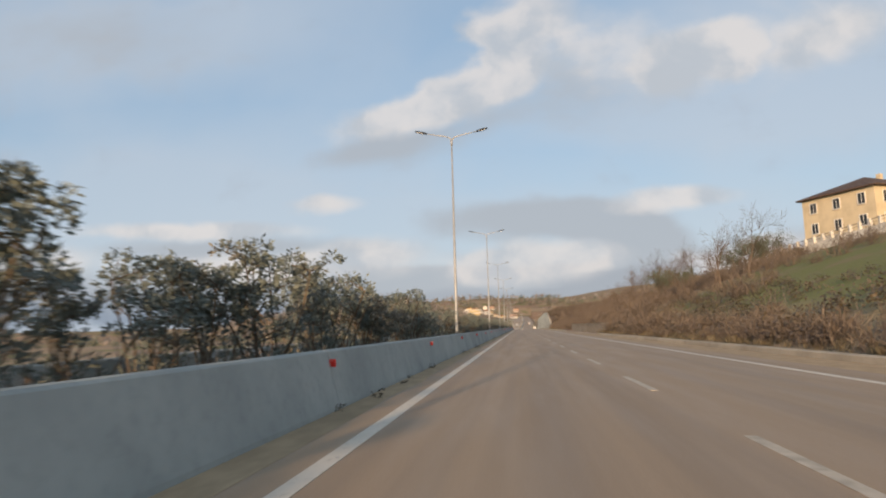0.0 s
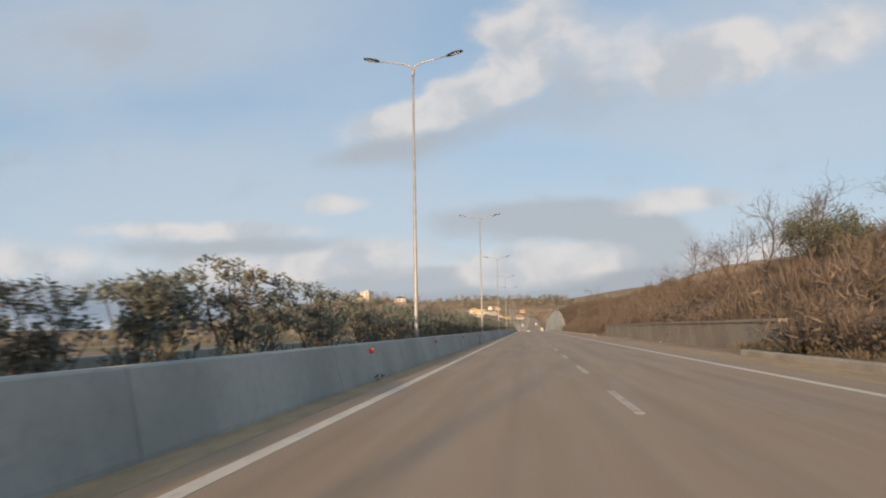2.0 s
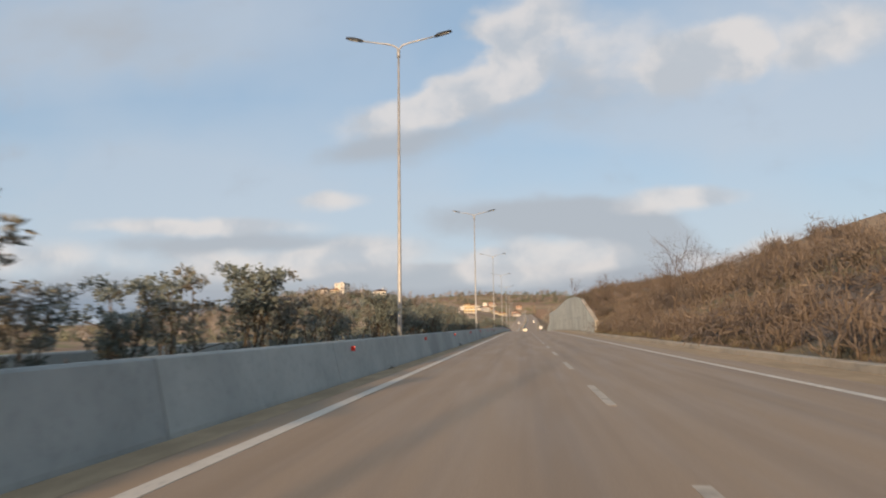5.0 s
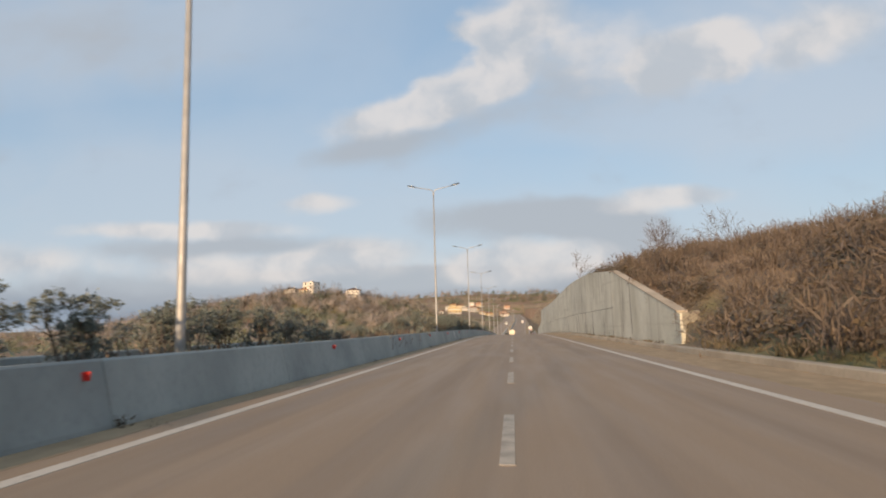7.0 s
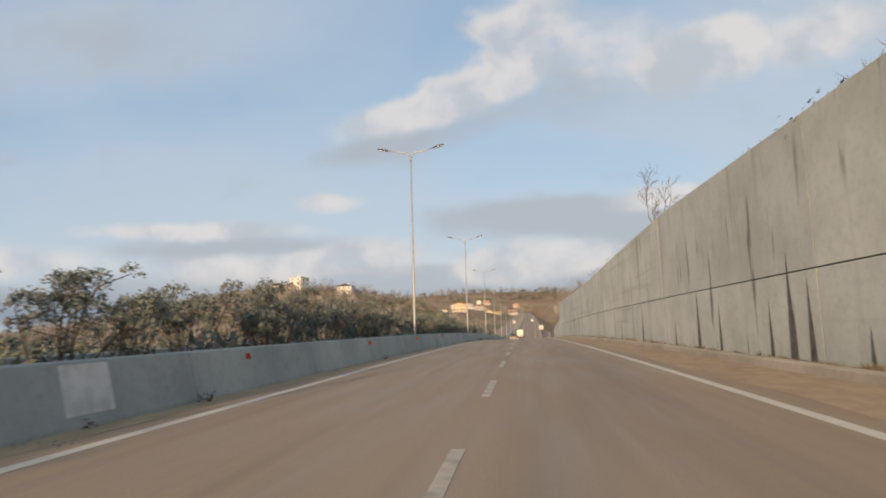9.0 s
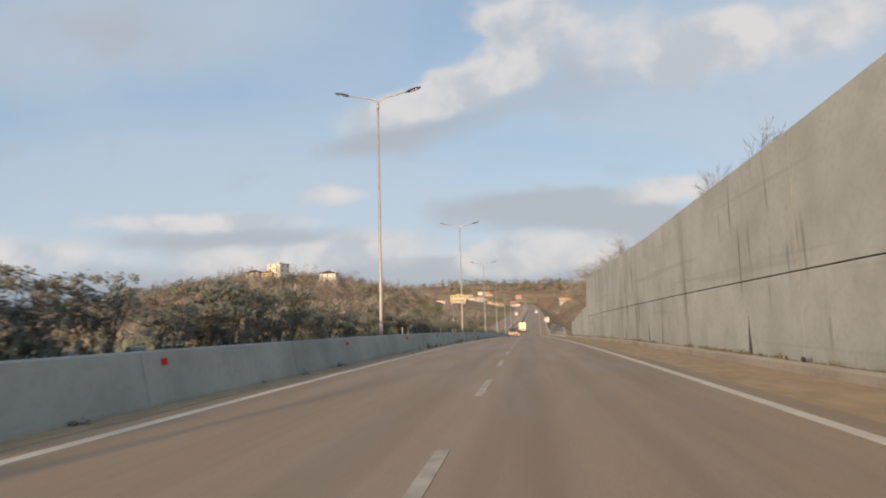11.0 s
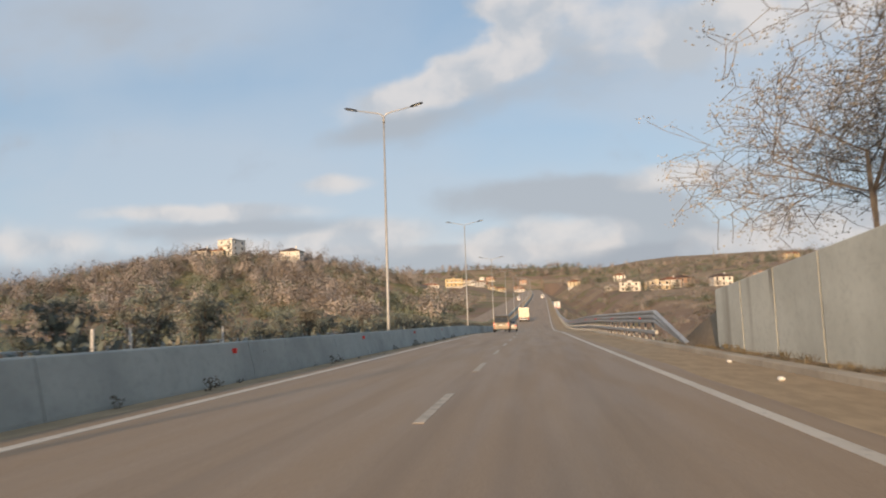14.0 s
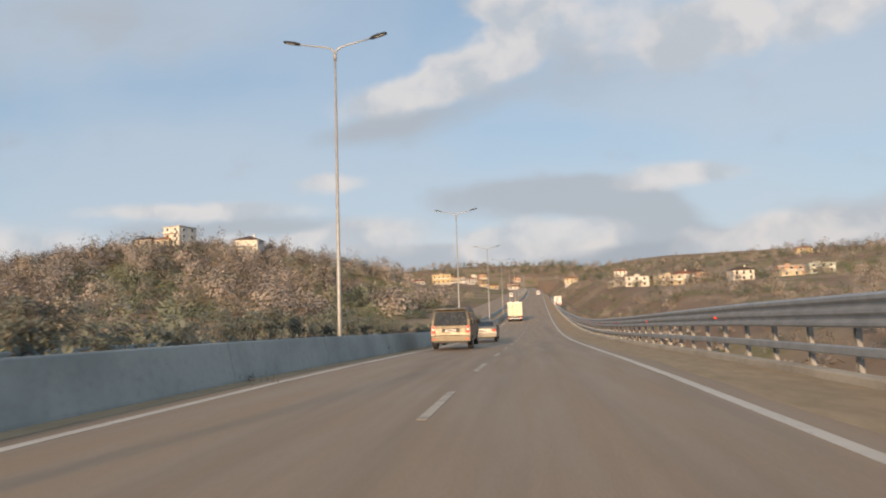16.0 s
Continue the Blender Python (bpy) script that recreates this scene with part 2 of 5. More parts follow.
def concrete_nodes(light, dark, streaks=0.0):
    def build(k):
        w = k.world()
        c = k.mix(k.ramp(k.noise(0.45, 6, 0.6, w), 0.35, 0.68), light, dark)
        c = k.mix(k.ramp(k.noise(7, 5, 0.65, w), 0.45, 0.75, 0, 0.35), c, tuple(v * 0.72 for v in dark))
        tint = k.mix(k.rnd(), (0.92, 0.92, 0.92), (1.06, 1.05, 1.03))
        c = k.mix(1.0, c, tint, "MULTIPLY")
        if streaks:
            # rain streaks: broad faint runs, and narrow dark ones that gather in groups
            run = k.ramp(k.noise(1.0, 3, 0.6, w, (1.0, 0.55, 0.035)), 0.56, 0.66, 0, 0.55)
            run = k.mul(run, k.ramp(k.noise(0.07, 2, 0.5, w, (1, 1, 0.3)), 0.45, 0.6, 0.08, streaks))
            c = k.mix(run, c, (0.24, 0.21, 0.165))
            thin = k.ramp(k.noise(1.0, 2, 0.6, w, (1.0, 2.1, 0.22)), 0.60, 0.67, 0, 0.8 * streaks)
            thin = k.mul(thin, k.ramp(k.noise(0.11, 2, 0.5, w, (1, 1, 1.2)), 0.485, 0.585, 0.0, 1.0))
            c = k.mix(thin, c, (0.135, 0.115, 0.09))
            # formwork lines and a grey-green bloom
            c = k.mix(k.ramp(k.noise(1.0, 2, 0.5, w, (1.0, 0.05, 2.6)), 0.60, 0.68, 0, 0.22), c, (0.30, 0.28, 0.23))
            c = k.mix(k.ramp(k.noise(0.22, 4, 0.6, w), 0.5, 0.75, 0, 0.35), c, (0.34, 0.32, 0.24))
        k.bump(k.noise(30, 4, 0.6, w), 0.25, 0.006)
        k.done(c, 0.86, 0, 0.3)
    return build


def ground_nodes(k):
    w = k.world()
    big, mid, fine = k.noise(0.035, 5, 0.6, w), k.noise(0.3, 5, 0.6, w), k.noise(5.0, 4, 0.7, w)
    c = k.mix(k.ramp(mid, 0.35, 0.65), (0.31, 0.225, 0.15), (0.39, 0.285, 0.185))
    c = k.mix(k.ramp(k.noise(0.012, 3, 0.5, w), 0.45, 0.55), c, (0.27, 0.185, 0.13))
    # grass: in patches, over the meadow of the cutting and on the far field
    spot = k.n.new("ShaderNodeSeparateXYZ")
    k.l.new(w, spot.inputs[0])
    x, y = spot.outputs[0], spot.outputs[1]
    meadow = k.mul(k.mul(k.ramp(y, 62, 82, 1, 0), k.ramp(x, 8, 13)), k.ramp(x, 30, 38, 1, 0))
    field = k.mul(k.mul(k.ramp(y, 600, 640), k.ramp(y, 720, 760, 1, 0)), k.ramp(x, 118, 130))
    both = k.n.new("ShaderNodeMath")
    both.operation = "MAXIMUM"
    k.l.new(meadow, both.inputs[0])
    k.l.new(field, both.inputs[1])
    grass = k.mul(both.outputs[0], k.ramp(mid, 0.30, 0.5, 0.35, 1))
    some = k.n.new("ShaderNodeMath")
    some.operation = "MAXIMUM"
    k.l.new(grass, some.inputs[0])
    k.l.new(k.ramp(big, 0.5, 0.62, 0, 0.8), some.inputs[1])
    c = k.mix(some.outputs[0], c, k.mix(k.ramp(fine, 0.3, 0.7), (0.15, 0.17, 0.055), (0.21, 0.21, 0.085)))
    c = k.mix(k.ramp(fine, 0.35, 0.7, 0, 0.4), c, (0.15, 0.115, 0.07))
    k.bump(fine, 0.6, 0.12)
    k.done(c, 0.95, 0, 0.15)


def leaf_nodes(a, b, dry=None, crowns=0.0):
    def build(k):
        c = k.mix(k.island(), a, b)
        if crowns:
            # whole trees differ, leaves little
            c = k.mix(0.93, c, k.mix(k.ramp(k.noise(crowns, 2, 0.5, k.world()), 0.36, 0.64), tuple(v * 0.75 for v in a), tuple(v * 1.1 for v in b)))
        if dry:
            c = k.mix(k.ramp(k.noise(0.8, 2, 0.5, k.world()), 0.52, 0.66, 0, 0.8), c, dry)
        k.b.inputs["Subsurface Weight"].default_value = 0.0
        k.done(c, 0.6, 0, 0.35)
    return build


def bark_nodes(a, b):
    def build(k):
        c = k.mix(k.ramp(k.noise(6, 5, 0.6, None, (1, 1, 0.25)), 0.35, 0.65), a, b)
        c = k.mix(k.mul(k.rnd(), 0.4), c, b)
        k.done(c, 0.9, 0, 0.2)
    return build


def plaster(name, colour):
    def build(k):
        dark = tuple(c * 0.82 for c in colour)
        c = k.mix(k.ramp(k.noise(0.5, 5), 0.4, 0.7), colour, dark)
        c = k.mix(k.ramp(k.noise(1.2, 3, 0.6, None, (1, 1, 0.15)), 0.58, 0.72, 0, 0.3), c, tuple(c * 0.6 for c in colour))
        k.done(c, 0.85, 0, 0.3)
    return material(name, build)


def tile_nodes(a, b):
    def build(k):
        c = k.mix(k.ramp(k.noise(3, 4), 0.35, 0.65), a, b)
        k.bump(k.noise(4, 2, 0.5, None, (1, 6, 1)), 0.4, 0.05)
        k.done(c, 0.8, 0, 0.3)
    return build


def line_nodes(k):
    w = k.world()
    worn = k.ramp(k.noise(9, 5, 0.7, w), 0.55, 0.72, 0, 0.75)
    c = k.mix(k.ramp(k.noise(0.8, 4, 0.6, w), 0.4, 0.7, 0, 0.35), (0.63, 0.56, 0.46), (0.44, 0.38, 0.30))
    k.done(k.mix(worn, c, (0.24, 0.21, 0.19)), 0.7, 0, 0.4)


def dust_nodes(k):
    w = k.world()
    c = k.mix(k.ramp(k.noise(3, 6, 0.65, w, (1, .4, 1)), 0.35, 0.65), (0.43, 0.315, 0.195), (0.34, 0.25, 0.155))
    c = k.mix(k.ramp(k.noise(0.5, 3, 0.5, w, (1, .3, 1)), 0.5, 0.7, 0, 0.25), c, (0.17, 0.14, 0.09))
    k.bump(k.noise(40, 4, 0.6, w), 0.12, 0.006)
    k.done(c, 0.93, 0, 0.2)


def steel_nodes(k):
    c = k.mix(k.ramp(k.noise(2.5, 5, 0.6), 0.35, 0.7), (0.41, 0.41, 0.405), (0.31, 0.315, 0.31))
    k.done(c, k.ramp(k.noise(6, 3), 0.3, 0.7, 0.45, 0.62), 0.35)


ASPHALT = material("asphalt", asphalt_nodes)
BARRIER = material("barrier_concrete", concrete_nodes((0.41, 0.43, 0.405), (0.30, 0.32, 0.305)))
PATCH = plain("limewash", (0.62, 0.61, 0.58), 0.85)
WALL = material("wall_concrete", concrete_nodes((0.64, 0.635, 0.555), (0.52, 0.515, 0.445), 1.0))
LOW_WALL = material("brown_concrete", concrete_nodes((0.37, 0.31, 0.235), (0.27, 0.225, 0.17), 0.5))
KERB = material("kerb_concrete", concrete_nodes((0.50, 0.43, 0.335), (0.36, 0.305, 0.235)))
LINE = material("road_paint", line_nodes)
DASH = plain("worn_dash_paint", (0.52, 0.44, 0.34), 0.75, 0.0, 0.18, 4.0)
DUST = material("shoulder_dust", dust_nodes)
GROUND = material("hillside_grass", ground_nodes)
STEEL = material("galvanised_steel", steel_nodes)
POST = plain("dull_zinc", (0.33, 0.33, 0.325), 0.55, 0.35)
DARK_METAL = plain("lamp_grey", (0.06, 0.065, 0.07), 0.5, 0.3)
LAMP_GLASS = plain("lamp_lens", (0.55, 0.57, 0.58), 0.25)
RED = plain("red_reflector", (0.75, 0.05, 0.04), 0.3)
WHITE = plain("white_paint", (0.78, 0.77, 0.74), 0.5)
SEEP = plain("seepage_crust", (0.15, 0.128, 0.10), 0.75, 0.0, 0.25, 5.0)
DARK_JOINT = plain("joint_dark", (0.05, 0.046, 0.04), 0.9)
OLEANDER = material("oleander_leaf", leaf_nodes((0.118, 0.142, 0.128), (0.180, 0.204, 0.176), (0.20, 0.18, 0.145)))
OLIVE = material("olive_leaf", leaf_nodes((0.07, 0.085, 0.055), (0.12, 0.13, 0.085)))
HILL_GREEN = material("evergreen_leaf", leaf_nodes((0.115, 0.136, 0.096), (0.21, 0.222, 0.152), None, 0.11))
HILL_BROWN = material("winter_twig", leaf_nodes((0.25, 0.216, 0.188), (0.365, 0.315, 0.27), None, 0.085))
BUD = material("pale_leaf", leaf_nodes((0.30, 0.275, 0.23), (0.42, 0.38, 0.32)))
BRUSH = material("brush_twig", leaf_nodes((0.098, 0.077, 0.062), (0.170, 0.134, 0.104)))
BRAMBLE = material("bramble_leaf", leaf_nodes((0.065, 0.055, 0.038), (0.125, 0.098, 0.066)))
GRASS = material("verge_grass", leaf_nodes((0.085, 0.075, 0.047), (0.15, 0.12, 0.075)))
STEM = material("shrub_stem", bark_nodes((0.17, 0.135, 0.10), (0.10, 0.08, 0.06)))
BARK = material("bare_bark", bark_nodes((0.16, 0.125, 0.10), (0.09, 0.07, 0.055)))
PALE_BARK = material("pale_bark", bark_nodes((0.21, 0.185, 0.165), (0.13, 0.115, 0.10)))
CREAM = plaster("cream_plaster", (0.60, 0.51, 0.36))
OFFWHITE = plaster("white_plaster", (0.70, 0.67, 0.61))
YELLOW = plaster("yellow_plaster", (0.56, 0.45, 0.25))
PINK = plaster("salmon_plaster", (0.45, 0.29, 0.21))
GREY = plaster("grey_plaster", (0.45, 0.44, 0.42))
MINT = plaster("pale_green_plaster", (0.44, 0.50, 0.45))
TERRACOTTA = material("clay_tile", tile_nodes((0.30, 0.13, 0.07), (0.20, 0.085, 0.05)))
DARK_TILE = material("brown_tile", tile_nodes((0.12, 0.075, 0.055), (0.07, 0.05, 0.04)))
GLASS = plain("window_glass", (0.03, 0.036, 0.042), 0.22, 0.0, 0.2)
VAN_PAINT = plain("champagne_paint", (0.15, 0.128, 0.095), 0.42, 0.3, 0.08, 2)
SILVER = plain("silver_paint", (0.19, 0.18, 0.16), 0.42, 0.3, 0.08, 2)
BOX_WHITE = plain("cream_box_panel", (0.80, 0.72, 0.55), 0.5)
RUBBER = plain("tyre_rubber", (0.022, 0.022, 0.022), 0.85)
BLACK = plain("black_plastic", (0.03, 0.03, 0.032), 0.55)
TAIL = plain("tail_lamp_red", (0.55, 0.03, 0.02), 0.5)
AMBER = plain("amber_lens", (0.8, 0.28, 0.03), 0.25)
CHROME = plain("rim_alloy", (0.55, 0.55, 0.56), 0.3, 0.9)
PLATE = plain("number_plate", (0.75, 0.75, 0.73), 0.45)
INK = plain("dark_ink", (0.04, 0.04, 0.05), 0.6)
LITTER = plain("litter_white", (0.75, 0.74, 0.71), 0.7)
# ---------- building helpers ----------
def thing(name, label="", category="", group="", kind="", at=(0, 0, 0), turn=0.0):
    ob = new(name)
    ob.empty_display_size = 0.3
    ob.matrix_basis = pose(*at, 0, 0, turn)
    return tagged(ob, label, category, group, kind)


def part(name, bm, mat, parent=None, label="", smooth_faces=False):
    """Links a bmesh as one mesh object, under a thing or a part."""
    bmesh.ops.recalc_face_normals(bm, faces=bm.faces[:])
    me = bpy.data.meshes.new(name)
    bm.to_mesh(me)
    bm.free()
    return part_of(name, me, mat, parent, label, smooth_faces)


def part_of(name, me, mat, parent=None, label="", smooth_faces=False):
    for m in mat if isinstance(mat, (list, tuple)) else [mat]:
        if len(me.materials) < (len(mat) if isinstance(mat, (list, tuple)) else 1):
            me.materials.append(m)
    if smooth_faces:
        me.polygons.foreach_set("use_smooth", [True] * len(me.polygons))
    ob = new(name, me)
    if parent is not None:
        ob.parent = parent
    return tagged(ob, label)


def mesh_of(name, verts, faces):
    me = bpy.data.meshes.new(name)
    me.from_pydata([tuple(v) for v in verts], [], [tuple(f) for f in faces])
    return me


def box(bm, x0, x1, y0, y1, z0, z1, bevel=0.0):
    v = [bm.verts.new(p) for p in ((x0, y0, z0), (x1, y0, z0), (x1, y1, z0), (x0, y1, z0), (x0, y0, z1), (x1, y0, z1), (x1, y1, z1), (x0, y1, z1))]
    f = [bm.faces.new([v[i] for i in q]) for q in ((0, 3, 2, 1), (4, 5, 6, 7), (0, 1, 5, 4), (1, 2, 6, 5), (2, 3, 7, 6), (3, 0, 4, 7))]
    if bevel:
        edges = list({e for q in f for e in q.edges})
        bmesh.ops.bevel(bm, geom=edges, offset=bevel, segments=1, affect="EDGES")
    return bm


def boxed(*a):
    return box(bmesh.new(), *a)


def tube(bm, points, radii, sides=8, caps=True):
    """A round bar along points, with a radius at each."""
    rings = []
    for i, p in enumerate(points):
        p = Vector(p)
        a, b = Vector(points[max(0, i - 1)]), Vector(points[min(len(points) - 1, i + 1)])
        way = (b - a).normalized()
        side = way.cross(Vector((0, 0, 1)) if abs(way.z) < 0.95 else Vector((1, 0, 0))).normalized()
        up = side.cross(way)
        r = radii[i] if isinstance(radii, (list, tuple)) else radii
        rings.append([bm.verts.new(p + r * (math.cos(t) * side + math.sin(t) * up)) for t in (2 * math.pi * k / sides for k in range(sides))])
    for a, b in zip(rings, rings[1:]):
        for k in range(sides):
            bm.faces.new((a[k], a[(k + 1) % sides], b[(k + 1) % sides], b[k]))
    if caps:
        bm.faces.new(rings[0])
        bm.faces.new(rings[-1])
    return bm


def sweep(profile, y0, y1, step=5.0, z_of=road_z, caps=True):
    """A profile of (x, z) points drawn along the road from y0 to y1. A point may be a function of y."""
    bm = bmesh.new()
    n = max(1, math.ceil((y1 - y0) / step))
    rows = []
    for i in range(n + 1):
        y = y0 + (y1 - y0) * i / n
        pts = profile(y) if callable(profile) else profile
        rows.append([bm.verts.new((px + road_x(y), y, pz + z_of(y))) for px, pz in pts])
    m = len(rows[0])
    for a, b in zip(rows, rows[1:]):
        for k in range(m):
            bm.faces.new((a[k], a[(k + 1) % m], b[(k + 1) % m], b[k]))
    if caps:
        bm.faces.new(rows[0])
        bm.faces.new(rows[-1])
    return bm


def lerp(table, v):
    return float(np.interp(v, [r[0] for r in table], [r[1] for r in table]))


# ---------- the plan, in metres from the dashed line ----------
LEFT_LINE, RIGHT_LINE, KERB_X = -3.85, 3.86, 6.0
ROAD_END = 1318.0
BAY = (71.8, 120.0)            # lay-by with a low wall behind it
WALL_SPAN = (194.2, 343.4)
WALL_X = 7.05
WALL_TOP = [(194.2, 1.5), (211.0, 4.7), (223, 5.6), (240, 5.95), (255, 5.75), (270, 5.5), (288, 5.45), (301, 5.7), (320.9, 5.9), (321.0, 3.3), (333, 2.55), (343.4, 1.9)]


def wall_top(y):
    return lerp(WALL_TOP, y)


def right_bank(x, y):
    """Height of the ground over the road, right of the kerb, up to the bridge."""
    s = max(0.0, x - 6.5)
    rise = lerp([(-60, 0.33), (40, 0.36), (72, 0.40), (95, 0.385), (115, 0.355), (130, 0.35), (150, 0.345), (175, 0.40), (192, 0.51), (215, 0.5)], y)
    open_bank = 0.12 + rise * s * (1 - 0.22 * smooth(5, 40, s)) if s else 0.05
    if BAY[0] - 4 < y < BAY[1] + 4 and x < 7.5:
        inside = smooth(BAY[0] - 4, BAY[0], y) * (1 - smooth(BAY[1], BAY[1] + 4, y))
        open_bank = open_bank * (1 - inside) - 0.05 * inside
    top = wall_top(y) - 0.35
    behind = top + 0.16 * max(0.0, x - 7.3) * (1 - smooth(4, 40, x - 7.3) * 0.4) + 0.5 * smooth(1, 5, x - 7.3)
    walled = 0.10 if x < 7.2 else behind
    k = smooth(189.6, 195.6, y)
    h = open_bank * (1 - k) + walled * k
    if y > 186 and x > 14:
        h = open_bank * (1 - smooth(186, 230, y)) + behind * smooth(186, 230, y)
    return min(h, 12.2 + 0.05 * s)


def far_ground(x, y):
    """Ground level away from the road."""
    lift = (1.64 * smooth(205, 364, y) + 0.0228 * max(0.0, y - 366.0)) * (1 - smooth(280, 430, -x)) - 14.0 * smooth(300, 460, -x)
    x, y = x - far_bend(y), y if y < 364 else 364 + (y - 364) / 0.84
    z = lift - 5.0 - 3.0 * smooth(250, 450, y)
    z += 26.5 * math.exp(-((x + 158) / 108) ** 2 - ((y - 690) / 115) ** 2)                 # wooded hill with the houses
    z += 5.0 * math.exp(-((x + 250) / 80) ** 2 - ((y - 720) / 160) ** 2)
    z += 10.0 * smooth(640, 1000, y) * math.exp(-((x + 60) / 170) ** 2)                     # fields below the village
    z += 24.0 * smooth(1000, 1700, y) * (1 - 0.6 * smooth(10, 150, x))
    z += (2.0 * smooth(420, 650, y) + 0.052 * max(0.0, x - 20)) * smooth(420, 720, y) * smooth(10, 40, x) * (1 - 0.5 * smooth(350, 900, x))
    z += 13.0 * smooth(700, 980, y) * smooth(40, 220, x)
    z += 6.0 * smooth(900, 1600, y) * smooth(60, 500, x)
    z += 15.0 * smooth(1380, 1750, y) * (1 - 0.75 * smooth(60, 260, x))                     # wooded ridge behind the village
    d = math.hypot(x, y)
    z += 120.0 * smooth(2400, 4300, y) * (0.55 + 0.45 * math.sin(x / 620 + 0.6)) * smooth(-900, 1400, x)
    z += 1.6 * noise.noise((x / 60, y / 60, 0.3)) * smooth(60, 300, d) + 7.0 * noise.noise((x / 260, y / 260, 1.7)) * smooth(500, 1400, d)
    return z


def ground_z(x, y):
    r = road_z(y)
    xr = x - road_x(y)
    if y > 1150:
        k = smooth(1150, 1300, y)
        return (r - 0.12) * (1 - k) + far_ground(x, y) * k if -21.0 <= xr <= 14.0 else far_ground(x, y)
    if -21.0 <= xr <= 6.25:
        return r - 0.12
    if xr > 6.25:
        near = r + right_bank(xr, y)
        slope_down = r - 0.1 - min(9.0, 0.62 * max(0.0, xr - 7.0))
        k = smooth(341.5, 353, y) if xr < 30 else smooth(300, 380, y)
        near = near * (1 - k) + slope_down * k
        f = smooth(40, 110, xr) if y < 330 else smooth(14, 45, xr)
        far = far_ground(x, y) if y > 300 else r + 9.0
        if y > 300:
            far = (r + 9.0) * (1 - smooth(300, 370, y)) + far * smooth(300, 370, y)
        return near * (1 - f) + far * f
    f = smooth(21, 70, -xr)
    return (r - 0.12) * (1 - f) + far_ground(x, y) * f


def build_ground():
    xs = [-4500, -3200, -2200, -1500, -1000, -700, -500, -400, -330, -290]
    xs += [-250 + 9 * i for i in range(24)] + [-36, -30, -25, -21.2, -14, -7, 0, 5.6, 6.3, 6.6, 7.0, 7.16, 7.34, 7.7, 8.2, 8.7, 8.85, 9.4]
    xs += [10 + 1.0 * i for i in range(32)] + [42 + 4 * i for i in range(20)] + [122 + 14 * i for i in range(20)]
    xs += [410, 470, 560, 700, 900, 1200, 1700, 2400, 3400, 4500]
    ys = [-1500, -900, -500, -300, -200, -140, -100] + [-70 + 3 * i for i in range(40)] + [50 + 1.8 * i for i in range(168)]
    ys += [355 + 4 * i for i in range(30)] + [475 + 9 * i for i in range(50)] + [930 + 30 * i for i in range(24)]
    ys += [1680, 1800, 2000, 2300, 2600, 2900, 3200, 3500, 3800, 4100, 4400, 4700]
    v = [(x, y, ground_z(x, y)) for y in ys for x in xs]
    n = len(xs)
    f = [(j * n + i, j * n + i + 1, (j + 1) * n + i + 1, (j + 1) * n + i) for j in range(len(ys) - 1) for i in range(n - 1)]
    me = mesh_of("ground", v, f)
    ob = part_of("ground", me, GROUND, None, "grassy hillside and valley floor with dry brown patches", True)
    tagged(ob, category="ground", kind="structure")


build_ground()

# carriageways
road = part("road", sweep([(-4.85, -0.3), (-4.85, 0.0), (KERB_X + 0.02, 0.0), (KERB_X + 0.02, -0.3)], -80, ROAD_END, 6), ASPHALT, None,
            "worn grey-brown asphalt carriageway with two lanes")
tagged(road, category="road", kind="structure")
far_road = part("road_opposite", sweep([(-17.2, -0.3), (-17.2, 0.0), (-7.2, 0.0), (-7.2, -0.3)], -80, ROAD_END, 8), ASPHALT, None,
                "asphalt carriageway beyond the median")
tagged(far_road, category="road", kind="structure")
median = part("median_strip", sweep([(-7.3, -0.3), (-7.3, 0.16), (-5.1, 0.18), (-5.1, -0.3)], -80, ROAD_END, 8), DUST, None, "bare earth strip between two concrete barriers")
tagged(median, category="median", kind="structure")
bay = part("lay_by", sweep([(KERB_X - 0.05, -0.3), (KERB_X - 0.05, -0.004), (7.3, 0.02), (7.3, -0.3)], BAY[0], BAY[1], 6), ASPHALT, None, "asphalt lay-by beside a low wall")
tagged(bay, category="road", kind="structure")
PAINT = 0.005
part("edge_line", sweep([(LEFT_LINE - 0.09, 0), (LEFT_LINE - 0.09, PAINT), (LEFT_LINE + 0.09, PAINT), (LEFT_LINE + 0.09, 0)], -60, 1200, 6), LINE, road)
part("edge_line", sweep([(RIGHT_LINE - 0.09, 0), (RIGHT_LINE - 0.09, PAINT), (RIGHT_LINE + 0.09, PAINT), (RIGHT_LINE + 0.09, 0)], -60, 1200, 6), LINE, road)
part("edge_line", sweep([(-8.6, 0), (-8.6, PAINT), (-8.4, PAINT), (-8.4, 0)], -60, 1000, 8), LINE, far_road)
for k in range(-6, 75):
    y0 = 14.05 + 7.1775 * k
    part("lane_dash", sweep([(-0.065, 0), (-0.065, PAINT), (0.065, PAINT), (0.065, 0)], y0, y0 + 2.87, 3), DASH, road)
